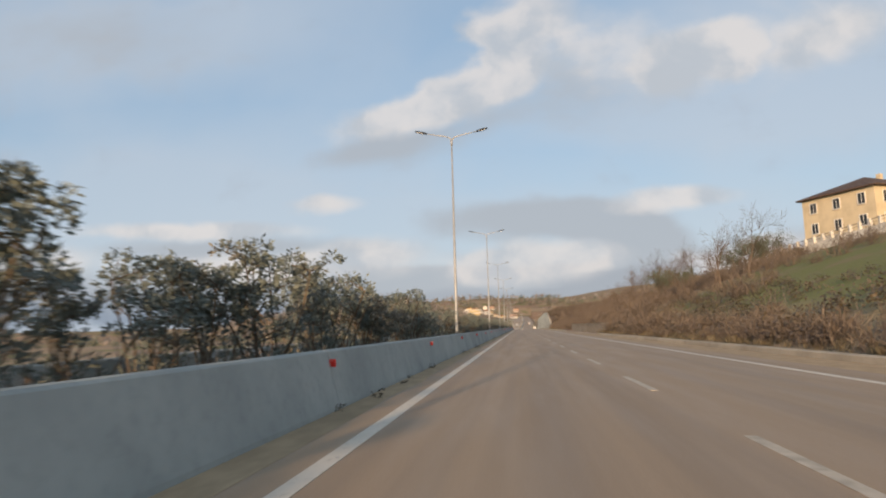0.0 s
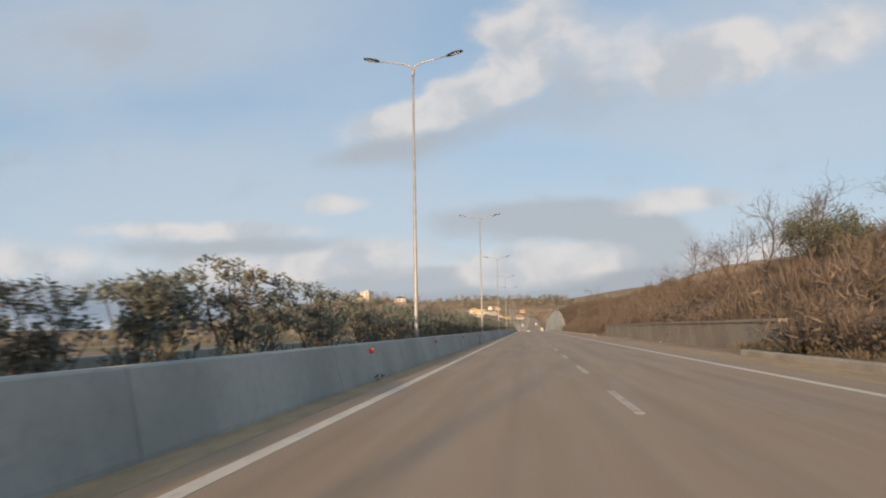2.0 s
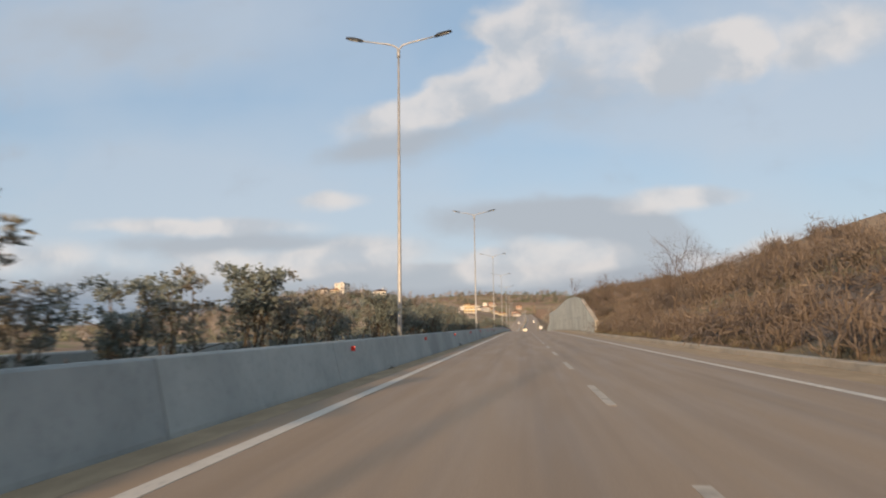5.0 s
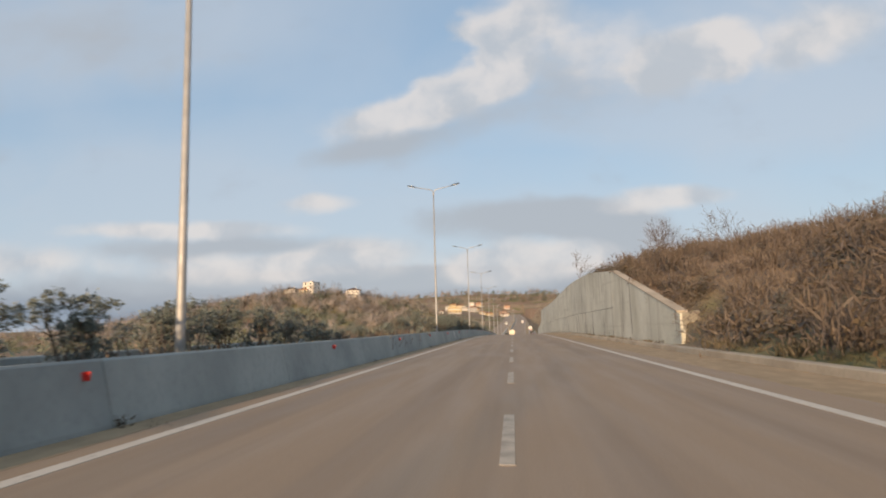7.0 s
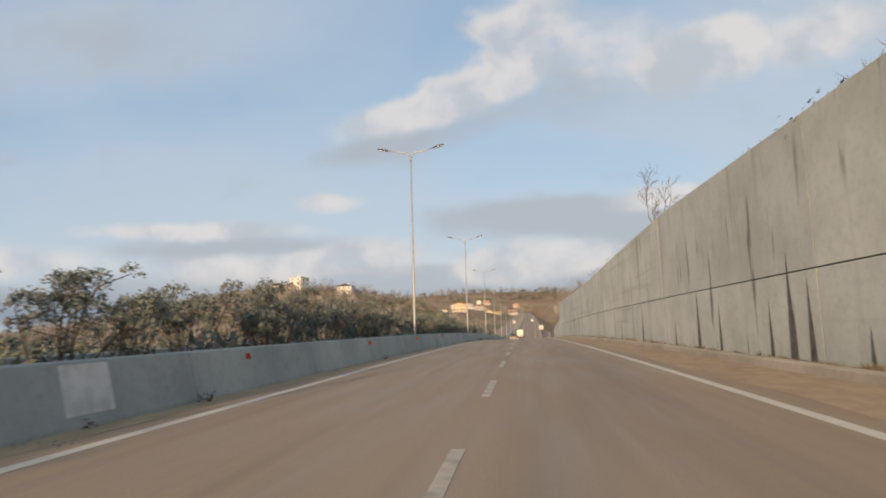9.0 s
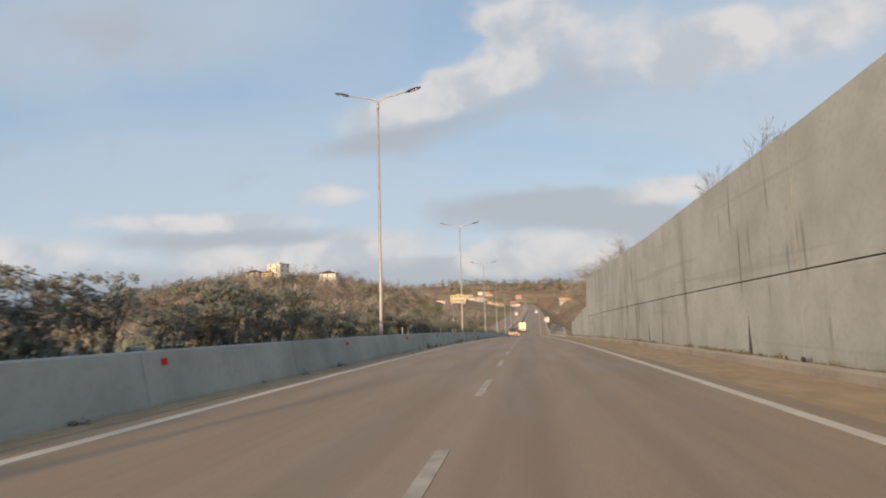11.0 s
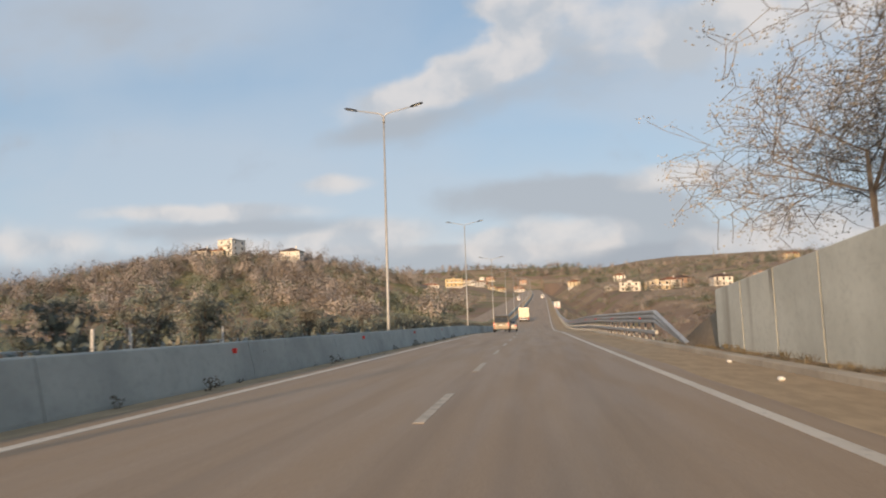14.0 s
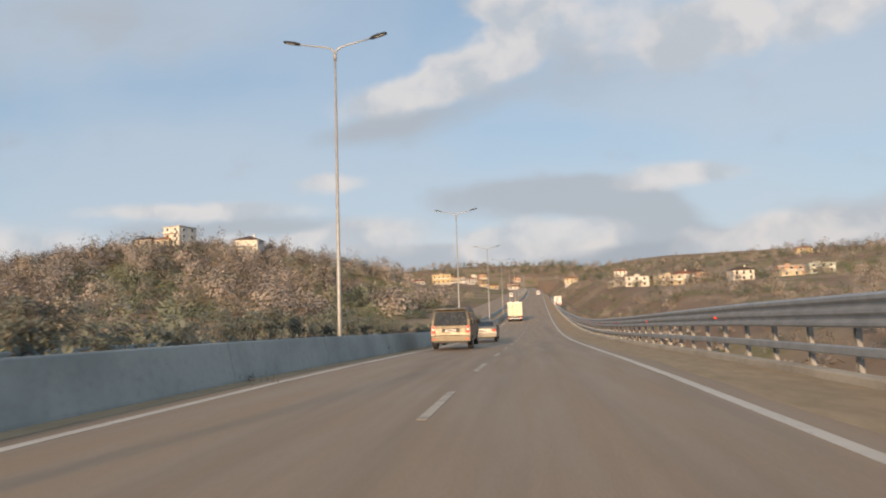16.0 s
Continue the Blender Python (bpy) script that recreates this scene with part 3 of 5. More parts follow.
# dusty gutters on both sides
part("gutter_dust", sweep(lambda y: [(-4.86, -0.02), (-4.86, 0.012), (-4.32 + 0.12 * noise.noise((0, y / 3, 0)), 0.003), (-4.32, -0.02)], -60, 700, 1.5), DUST, road, "dust and grit lying along the barrier foot")
part("gutter_dust", sweep(lambda y: [(4.8 - 0.5 * smooth(150, 215, y) + 0.2 * noise.noise((5, y / 4, 0)), -0.02), (4.9 - 0.5 * smooth(150, 215, y) + 0.2 * noise.noise((5, y / 4, 0)), 0.004),
                                   (KERB_X, 0.014), (KERB_X, -0.02)], -60, 700, 1.5), DUST, road, "brown dust along the kerb")


# barriers
def barrier_run(name, label, face, away, y0, y1, length):
    """A row of precast concrete elements; face is the traffic side, away points from it."""
    run = thing(name, label, "barrier")
    run["kind"] = "structure"
    shape = [(0, 0), (0.01, 0.06), (0.19, 0.81), (0.215, 0.835), (0.365, 0.835), (0.39, 0.81), (0.57, 0.06), (0.58, 0)]
    y = y0
    while y < y1:
        part("element", sweep([(face + away * px, pz - (0.05 if pz == 0 else 0)) for px, pz in shape], y, y + length - 0.02, 6), BARRIER, run)
        y += length
    return run


near_barrier = barrier_run("median_barrier", "grey precast concrete median barrier, weathered and in shade", -4.74, -1, -60, 560, 6.0)
far_barrier = barrier_run("opposite_barrier", "grey concrete barrier beside the opposite carriageway", -7.75, 1, -60, 560, 12.0)
barrier_run("distant_barrier", "grey concrete median barrier running into the distance", -4.74, -1, 560, 1200, 16.0)
for y in np.arange(-48.6, 420, 10.1):
    y, z = float(y), road_z(float(y))
    bm = boxed(-4.90, -4.85, y - 0.012, y + 0.012, z + 0.61, z + 0.70)
    box(bm, -4.90, -4.81, y + 0.013, y + 0.025, z + 0.60, z + 0.71)
    part("reflector", bm, RED, near_barrier, "small red reflector")
y = 219.0
part("patch", sweep([(-4.80, 0.16), (-4.770, 0.17), (-4.918, 0.79), (-4.95, 0.79)], y, y + 0.9, 1), PATCH, near_barrier, "pale limewashed patch")

# kerbs on the right: cast lengths with a gap here and there
kerb = thing("kerb", "dusty concrete kerb upstand along the shoulder", "kerb", kind="structure")
y = -60.0
while y < 700:
    length = 6.0
    if not BAY[0] - 5 < y < BAY[1] - 5:
        high = 0.20 if y < 330 else 0.15
        start = y if BAY[1] - 5 <= y < BAY[1] + 1.5 else -999.0

        def kerb_shape(v, high=high, start=start):
            k = smooth(0.0, 1.6, v - start)
            top = 0.03 + (high - 0.03) * k
            return [(KERB_X, -0.05), (KERB_X + 0.02, top - 0.02), (KERB_X + 0.05, top), (KERB_X + 0.34, top), (KERB_X + 0.36, top - 0.03), (KERB_X + 0.36, -0.05)]

        part("kerbstone", sweep(kerb_shape, y, y + length - 0.006, 0.8 if start > 0 else 6), KERB, kerb)
    y += length
# low wall behind the lay-by
low_wall = thing("lay_by_wall", "low concrete wall with a darker coping behind the lay-by", "wall", kind="structure")
y = BAY[0]
while y < BAY[1] - 1:
    part("panel", sweep([(7.3, -0.2), (7.3, 1.16), (7.62, 1.16), (7.62, -0.2)], y, y + 5.97, 6), LOW_WALL, low_wall)
    part("coping", sweep([(7.24, 1.164), (7.24, 1.27), (7.68, 1.27), (7.68, 1.164)], y, y + 5.985, 6), LOW_WALL, low_wall)
    y += 6.0

# the tall retaining wall: panels in three lifts, joints open and dark behind
retaining = thing("retaining_wall", "tall stained concrete retaining wall with rain streaks", "retaining wall", kind="structure")
part("backing", sweep(lambda y: [(WALL_X + 0.06, -0.3), (WALL_X + 0.06, wall_top(y) - 0.06), (WALL_X + 0.40, wall_top(y) - 0.06), (WALL_X + 0.40, -0.3)], *WALL_SPAN, 1.2), DARK_JOINT, retaining)
JOINTS = [WALL_SPAN[0], 211.0, 226.5, 241.5, 256.0, 270.5, 284.5, 297.5, 310.6, 321.0, 325.4, 328.2, 330.9, 333.6, 336.2, 338.6, 341.0, WALL_SPAN[1]]
rng = random.Random(4)
for y, end in zip(JOINTS, JOINTS[1:]):
    lifts = [(-0.1, 2.16), (2.195, 9.0)] if 211 <= y < 321 else [(-0.1, 9.0)]
    for z0, z1 in lifts:
        proud = rng.uniform(0.0, 0.003)

        def outline(v):
            t = wall_top(min(max(v, y + 0.03), end - 0.03))
            return [(WALL_X - proud, min(z0, t - 0.05)), (WALL_X - proud, min(z1, t) - 0.02), (WALL_X - proud + 0.02, min(z1, t)), (WALL_X + 0.42, min(z1, t)), (WALL_X + 0.42, min(z0, t - 0.05))]

        gap = 0.018 if y < 321 else 0.035
        part("panel", sweep(outline, y + gap, end - gap, 1.2), WALL, retaining)
part("end_pier", sweep([(WALL_X - 0.004, -0.1), (WALL_X - 0.004, 1.44), (WALL_X + 0.82, 1.56), (WALL_X + 0.82, -0.1)], WALL_SPAN[0] - 0.42, WALL_SPAN[0] - 0.004, 1), WALL, retaining, "thick concrete end of the wall")
# a thin pale coping on the lowest bay
part("coping", sweep(lambda v: [(WALL_X - 0.03, wall_top(v) + 0.004), (WALL_X - 0.03, wall_top(v) + 0.06), (WALL_X + 0.45, wall_top(v) + 0.06), (WALL_X + 0.45, wall_top(v) + 0.004)], WALL_SPAN[0], 210.9, 1.2), KERB, retaining, "pale mortar coping")
# seepage: dark pointed stains that rise from the foot at the weep holes
for sy, high, wide in ((215.8, 1.15, 0.12), (222.4, 2.5, 0.26), (227.0, 2.0, 0.16), (228.0, 2.7, 0.22), (229.3, 1.6, 0.12), (213.3, 0.7, 0.10), (211.4, 0.9, 0.10), (224.6, 0.9, 0.09), (233.5, 1.7, 0.14), (236.0, 2.3, 0.2),
                       (239.5, 1.2, 0.12), (246.7, 1.9, 0.2), (254.0, 1.3, 0.14), (263.0, 1.0, 0.12), (274.0, 1.2, 0.14), (288.5, 1.4, 0.15), (296.0, 0.9, 0.12), (303.0, 0.75, 0.12), (309.4, 1.75, 0.16), (318.0, 0.6, 0.10)):
    bm = bmesh.new()
    z = road_z(sy)
    pts = [(-wide, 0.12), (wide, 0.12), (wide * 0.75, high * 0.35), (wide * 0.35, high * 0.7), (0.0, high), (-wide * 0.3, high * 0.65), (-wide * 0.8, high * 0.3)]
    lo = [bm.verts.new((WALL_X - 0.0045, sy + a, z + b)) for a, b in pts]
    hi = [bm.verts.new((WALL_X - 0.0085, sy + a * 0.95, z + b)) for a, b in pts]
    bm.faces.new(lo), bm.faces.new(hi)
    for q in range(len(pts)):
        bm.faces.new((lo[q], lo[(q + 1) % len(pts)], hi[(q + 1) % len(pts)], hi[q]))
    part("stain", bm, SEEP, retaining, "dark damp seepage stain")
# ---------- street lamps ----------
def street_lamp():
    lamp = thing("street_lamp", "tall galvanised steel lamp post with two curved arms", "street lamp", "lamps along the median")
    part("pole", tube(bmesh.new(), [(0, 0, 0), (0, 0, 1.0), (0, 0, 10.9)], [0.085, 0.078, 0.037], 12), STEEL, lamp, "tapered steel pole", True)
    part("base_plate", boxed(-0.2, 0.2, -0.2, 0.2, 0.0, 0.03), STEEL, lamp)
    part("collar", tube(bmesh.new(), [(0, 0, 10.74), (0, 0, 11.04)], 0.06, 10), STEEL, lamp, "", True)
    for s in (-1, 1):
        arm = [(0, 0, 10.99), (s * 0.05, 0, 11.11), (s * 0.16, 0, 11.21), (s * 0.42, 0, 11.29), (s * 0.9, 0, 11.38), (s * 1.38, 0, 11.48)]
        a = part("arm", tube(bmesh.new(), arm, [0.034, 0.034, 0.032, 0.03, 0.027, 0.025], 8), STEEL, lamp, "", True)
        bm = bmesh.new()
        rows = []
        for u, w, t in ((1.33, 0.04, 0.04), (1.45, 0.10, 0.06), (1.65, 0.12, 0.06), (1.88, 0.11, 0.04), (1.98, 0.05, 0.02)):
            z = 11.46 + (u - 1.33) * 0.26
            rows.append([bm.verts.new((s * u, q, z + e)) for q, e in ((-w, 0), (-w * 0.7, t), (w * 0.7, t), (w, 0), (w * 0.8, -0.02), (-w * 0.8, -0.02))])
        for p, q in zip(rows, rows[1:]):
            for k in range(6):
                bm.faces.new((p[k], p[(k + 1) % 6], q[(k + 1) % 6], q[k]))
        bm.faces.new(rows[0]), bm.faces.new(rows[-1])
        head = part("lamp_head", bm, DARK_METAL, lamp, "dark flat lamp head")
        lens = bmesh.new()
        v = [lens.verts.new((s * u, q, 11.46 + (u - 1.33) * 0.26 - 0.028)) for u, q in ((1.52, -0.06), (1.86, -0.06), (1.86, 0.06), (1.52, 0.06))]
        lens.faces.new(v)
        bmesh.ops.extrude_face_region(lens, geom=lens.faces[:])
        for q in v:
            q.co.z -= 0.012
        part("lens", lens, LAMP_GLASS, head)
    return lamp


LAMP_X = -5.44
first = street_lamp()
for i, y in enumerate(POLE_Y):
    m = pose(LAMP_X + road_x(y), y, road_z(y) + 0.17, 0, 0, random.Random(i).uniform(-2, 2))
    if i == 0:
        first.matrix_basis = m
    else:
        copy_thing(first, m)


# ---------- guard rail on the bridge ----------
def guard_rail(y0, y1):
    rail = thing("guard_rail", "galvanised steel bridge guard rail with a deep corrugated beam", "guard rail")
    x = KERB_X + 0.30
    # three-wave beam, facing the traffic
    wave = [(0.07, 1.385), (-0.01, 1.375), (-0.07, 1.34), (-0.07, 1.28), (0.0, 1.225), (0.0, 1.185), (-0.07, 1.135), (-0.07, 1.075), (0.0, 1.025), (0.0, 0.985), (-0.07, 0.935), (-0.07, 0.885), (-0.03, 0.86)]
    shape = [(x + a, b) for a, b in wave] + [(x + a + 0.012, b - 0.008) for a, b in reversed(wave)]
    top = y0 + 5.2

    def low_end(y):
        return [(px, 0.10 + (pz - 0.10) * (0.12 + 0.88 * min(1.0, max(0.0, (y - y0) / 5.2)))) for px, pz in shape]

    part("end_ramp", sweep(low_end, y0, top, 1.4), STEEL, rail, "sloping end section")
    y = top
    while y < y1:
        e = min(y + 8.0, y1)
        part("beam", sweep(shape, y, e - 0.01, 8), STEEL, rail)
        part("lower_rail", sweep([(x + 0.01, 0.40), (x - 0.01, 0.42), (x - 0.01, 0.53), (x + 0.01, 0.55), (x + 0.09, 0.55), (x + 0.11, 0.53), (x + 0.11, 0.42), (x + 0.09, 0.40)], y, e - 0.005, 8), STEEL, rail, "box-section lower rail")
        y = e
    y, i = top + 1.3, 0
    while y < y1:
        z, bx = road_z(y), x + road_x(y)
        bm = boxed(bx + 0.115, bx + 0.20, y - 0.045, y - 0.037, z - 0.10, z + 1.30)
        box(bm, bx + 0.192, bx + 0.20, y - 0.036, y + 0.036, z - 0.10, z + 1.30)
        box(bm, bx + 0.115, bx + 0.20, y + 0.037, y + 0.045, z - 0.10, z + 1.30)
        p = part("post", bm, POST, rail)
        part("foot_plate", boxed(bx + 0.09, bx + 0.32, y - 0.11, y + 0.11, z - 0.12, z - 0.101), POST, p)
        if i < 60:
            part("spacer", boxed(bx + 0.013, bx + 0.114, y - 0.04, y + 0.04, z + 1.03, z + 1.18), POST, p)
            part("bolt", tube(bmesh.new(), [(bx + 0.155, y - 0.075, z + 0.36), (bx + 0.155, y - 0.046, z + 0.36)], 0.028, 6), STEEL, p)
        if i % 6 == 1 and i < 60:
            bm = bmesh.new()
            v = [bm.verts.new((bx - 0.075, y + a, z + b)) for a, b in ((-0.045, 1.03), (0.0, 1.03), (-0.022, 1.11))] + [bm.verts.new((bx - 0.055, y + a, z + b)) for a, b in ((-0.045, 1.03), (0.0, 1.03), (-0.022, 1.11))]
            for f in ((0, 1, 2), (5, 4, 3), (0, 3, 4, 1), (1, 4, 5, 2), (2, 5, 3, 0)):
                bm.faces.new([v[q] for q in f])
            box(bm, bx - 0.115, bx - 0.074, y - 0.008, y + 0.008, z + 1.03, z + 1.10)
            part("reflector", bm, RED, rail, "small red reflector")
        y, i = y + 1.72, i + 1
    return rail


guard_rail(344.2, 600.0)


# ---------- plants ----------
def quads(centres, ways, sizes, widths, lifts):
    """Leaf-like quads; returns vertices and faces."""
    c, w = np.asarray(centres, float), np.asarray(ways, float)
    w /= np.linalg.norm(w, axis=1, keepdims=True) + 1e-9
    s = np.cross(w, lifts)
    s /= np.linalg.norm(s, axis=1, keepdims=True) + 1e-9
    L, W = np.asarray(sizes)[:, None], np.asarray(widths)[:, None]
    v = np.stack([c, c + w * L * 0.45 + s * W, c + w * L, c + w * L * 0.45 - s * W], 1).reshape(-1, 3)
    f = np.arange(len(v)).reshape(-1, 4)
    return v, f


def bars(segments):
    """Three-sided tapering bars for (a, b, ra, rb) segments; returns vertices and faces."""
    a = np.array([s[0] for s in segments], float)
    b = np.array([s[1] for s in segments], float)
    ra, rb = np.array([s[2] for s in segments])[:, None], np.array([s[3] for s in segments])[:, None]
    w = b - a
    w /= np.linalg.norm(w, axis=1, keepdims=True) + 1e-9
    ref = np.where(np.abs(w[:, 2:3]) < 0.9, [[0, 0, 1.0]], [[1.0, 0, 0]])
    s = np.cross(w, ref)
    s /= np.linalg.norm(s, axis=1, keepdims=True) + 1e-9
    u = np.cross(s, w)
    ring = []
    for c, r in ((a, ra), (b, rb)):
        for t in (0, 2.094, 4.189):
            ring.append(c + r * (math.cos(t) * s + math.sin(t) * u))
    v = np.stack(ring, 1).reshape(-1, 3)
    base = np.arange(len(a))[:, None] * 6
    f = np.concatenate([base + np.array(q) for q in ((0, 1, 4, 3), (1, 2, 5, 4), (2, 0, 3, 5))], 0)
    return v, f


def grow(rs, start, way, length, radius, depth, spread, out, tips, gravity=0.0, keep=0.72):
    """Branches by forking; fills out with segments and tips with twig ends."""
    p = np.array(start, float)
    w = np.array(way, float)
    n = 3 if depth > 1 else 2
    for i in range(n):
        w = w + rs.normal(0, 0.13, 3) + np.array([0, 0, gravity])
        w /= np.linalg.norm(w)
        q = p + w * length / n
        r1 = radius * (1 - 0.3 * (i + 1) / n)
        out.append((p, q, radius * (1 - 0.3 * i / n), r1))
        p = q
        if depth > 0 and i >= (1 if depth > 3 else 0):
            for _ in range(rs.integers(1, 3)):
                side = rs.normal(0, 1, 3)
                side -= w * side.dot(w)
                side /= np.linalg.norm(side)
                grow(rs, p, w * (1 - spread) + side * spread, length * keep * rs.uniform(0.75, 1.1), r1 * 0.6, depth - 1, spread, out, tips, gravity, keep)
    tips.append((p, w))


def tree_meshes(seed, height, depth=4, spread=0.5, stems=1, trunk=0.09, leaves=0, leaf=0.1, gravity=0.02):
    rs = np.random.default_rng(seed)
    out, tips = [], []
    for s in range(stems):
        lean = rs.normal(0, 0.08 if stems == 1 else 0.3, 3)
        lean[2] = 1
        grow(rs, (rs.normal(0, 0.1) * (stems > 1), rs.normal(0, 0.1) * (stems > 1), -0.2), lean / np.linalg.norm(lean), height * 0.42, trunk, depth, spread, out, tips, gravity)
    top = max(s[1][2] for s in out)
    k = height / top
    out = [(a * k, b * k, max(ra, 0.010), max(rb, 0.007)) for a, b, ra, rb in out]
    wood = mesh_of("branches", *bars(out))
    crown = None
    if leaves:
        pick = rs.choice(len(tips), min(len(tips), leaves), replace=False)
        n = 13
        c = np.repeat(np.array([tips[i][0] * k for i in pick]), n, 0) + rs.normal(0, leaf * 1.9, (len(pick) * n, 3))
        w = np.repeat(np.array([tips[i][1] for i in pick]), n, 0) * 0.5 + rs.normal(0, 0.8, (len(pick) * n, 3))
        crown = mesh_of("crown", *quads(c, w, rs.uniform(0.6, 1.3, len(c)) * leaf * 1.6, rs.uniform(0.6, 1.2, len(c)) * leaf * 0.35, rs.normal(0, 1, (len(c), 3))))
    return wood, crown


def shrub_meshes(seed, height):
    """Leggy evergreen shrub: bare stems that carry flat umbrellas of leaves, over a dense dark skirt."""
    rs = np.random.default_rng(seed)
    out, heads = [], []
    for _ in range(rs.integers(6, 10)):
        ang, lean = rs.uniform(0, 6.28), rs.uniform(0.05, 0.45)
        p = np.array([rs.normal(0, 0.12), rs.normal(0, 0.2), -0.1])
        w = np.array([math.cos(ang) * lean, math.sin(ang) * lean * 1.3, 1.0])
        w /= np.linalg.norm(w)
        top = height * rs.choice([0.62, 0.8, 0.95, 1.0])
        for i in range(4):
            q = p + w * top / 4
            out.append((p, q, 0.024 - 0.003 * i, 0.021 - 0.003 * i))
            w = w + rs.normal(0, 0.10, 3)
            w /= np.linalg.norm(w)
            p = q
            if i >= 2:
                for _ in range(rs.integers(2, 4)):
                    side = np.array([rs.normal(0, 0.7), rs.normal(0, 0.7), rs.uniform(0.35, 0.8)])
                    e = p + side * rs.uniform(0.22, 0.42)
                    out.append((p, e, 0.012, 0.007))
                    heads.append((e, 0.13 if i == 2 else 0.17))
        heads.append((p, 0.19))
    c, w = [], []
    for h, r in heads:
        n = 64
        a, d = rs.uniform(0, 6.28, n), r * np.sqrt(rs.uniform(0, 1, n))
        c.append(h + np.stack([np.cos(a) * d, np.sin(a) * d, 0.08 * (1 - (d / r) ** 2) + rs.normal(0, 0.045, n)], 1))
        w.append(np.stack([np.cos(a), np.sin(a), rs.normal(0.15, 0.45, n)], 1))
    # skirt of foliage about the feet
    n = 620
    a, z = rs.uniform(0, 6.28, n), rs.uniform(0.05, 0.52, n) * height
    d = (0.5 - 0.25 * z / height) * np.sqrt(rs.uniform(0.1, 1, n)) * (0.75 + 0.35 * np.sin(3 * a + seed))
    c.append(np.stack([np.cos(a) * d, np.sin(a) * d * 1.25, z], 1))
    w.append(np.stack([np.cos(a), np.sin(a), rs.normal(0.6, 0.5, n)], 1))
    c, w = np.concatenate(c), np.concatenate(w)
    v, f = quads(c, w, rs.uniform(0.06, 0.115, len(c)), rs.uniform(0.014, 0.026, len(c)), rs.normal(0, 1, c.shape))
    k = height / max(v[:, 2].max(), 0.1)
    return mesh_of("stems", *bars([(a * k, b * k, r, s) for a, b, r, s in out])), mesh_of("leaves", v * k, f)


def twig_bush(seed, height=1.8, count=150, wide=0.03):
    """Verts and faces of a leafless bush: arching canes from one root."""
    rs = np.random.default_rng(seed)
    V, F, base = [], [], 0
    c, w, L = [], [], []
    for _ in range(count):
        ang, lean = rs.uniform(0, 6.28), abs(rs.normal(0, 0.55))
        d = np.array([math.cos(ang) * lean, math.sin(ang) * lean, 1.0])
        d /= np.linalg.norm(d)
        p = np.array([rs.normal(0, 0.35), rs.normal(0, 0.35), -0.05])
        h = height * rs.uniform(0.35, 1.0)
        q = p + d * h * 0.6
        c.append(p), w.append(d), L.append(h * 0.62)
        for _ in range(2):
            e = d + rs.normal(0, 0.45, 3)
            c.append(p + d * h * rs.uniform(0.25, 0.6)), w.append(e), L.append(h * rs.uniform(0.25, 0.5))
    return quads(c, w, np.array(L), rs.uniform(0.5, 1.1, len(c)) * wide, rs.normal(0, 1, (len(c), 3)))


def leaf_clump(seed, radius=1.0, count=140, leaf=0.14, flat=0.75, thin=1.0, mass=0.0):
    """Verts and faces of an uneven mass of small leaves; mass lays them along its surface, as a dense crown does."""
    rs = np.random.default_rng(seed)
    lobes = rs.normal(0, 0.45, (7, 3)) * radius
    lobes[:, 2] = np.abs(lobes[:, 2]) * flat + 0.25 * radius
    c = lobes[rs.integers(0, 7, count)]
    d = rs.normal(0, 1, (count, 3))
    d /= np.linalg.norm(d, axis=1, keepdims=True)
    c = c + d * radius * rs.uniform(0.25, 0.6, (count, 1))
    way, lift = d + rs.normal(0, 0.7, d.shape), rs.normal(0, 1, d.shape)
    if mass:
        lift = c / radius * mass + np.array([0, 0, 0.25]) + rs.normal(0, 0.35, d.shape)
        way = np.cross(lift, rs.normal(0, 1, d.shape))
    return quads(c, way, rs.uniform(0.7, 1.5, count) * leaf, rs.uniform(0.2, 0.5, count) * leaf * thin, lift)


def scatter(name, label, category, mat, kinds, places):
    """One object of kind stuff from many turned and scaled copies; places: x, y, z, scale, height factor, turn, kind."""
    V, F, base = [], [], 0
    for x, y, z, s, h, turn, i in places:
        v, f = kinds[int(i) % len(kinds)]
        ca, sa = math.cos(turn) * s, math.sin(turn) * s
        V.append(np.stack([v[:, 0] * ca - v[:, 1] * sa + x, v[:, 0] * sa + v[:, 1] * ca + y, v[:, 2] * s * h + z], 1))
        F.append(f + base)
        base += len(v)
    V, F = np.concatenate(V), np.concatenate(F)
    me = bpy.data.meshes.new(name)
    me.vertices.add(len(V))
    me.vertices.foreach_set("co", V.ravel())
    me.loops.add(F.size)
    me.loops.foreach_set("vertex_index", F.ravel().astype(np.int32))
    me.polygons.add(len(F))
    me.polygons.foreach_set("loop_start", np.arange(0, F.size, 4, dtype=np.int32))
    me.update(calc_edges=True)
    me.validate()
    return tagged(part_of(name, me, mat), label, category, "", "stuff")


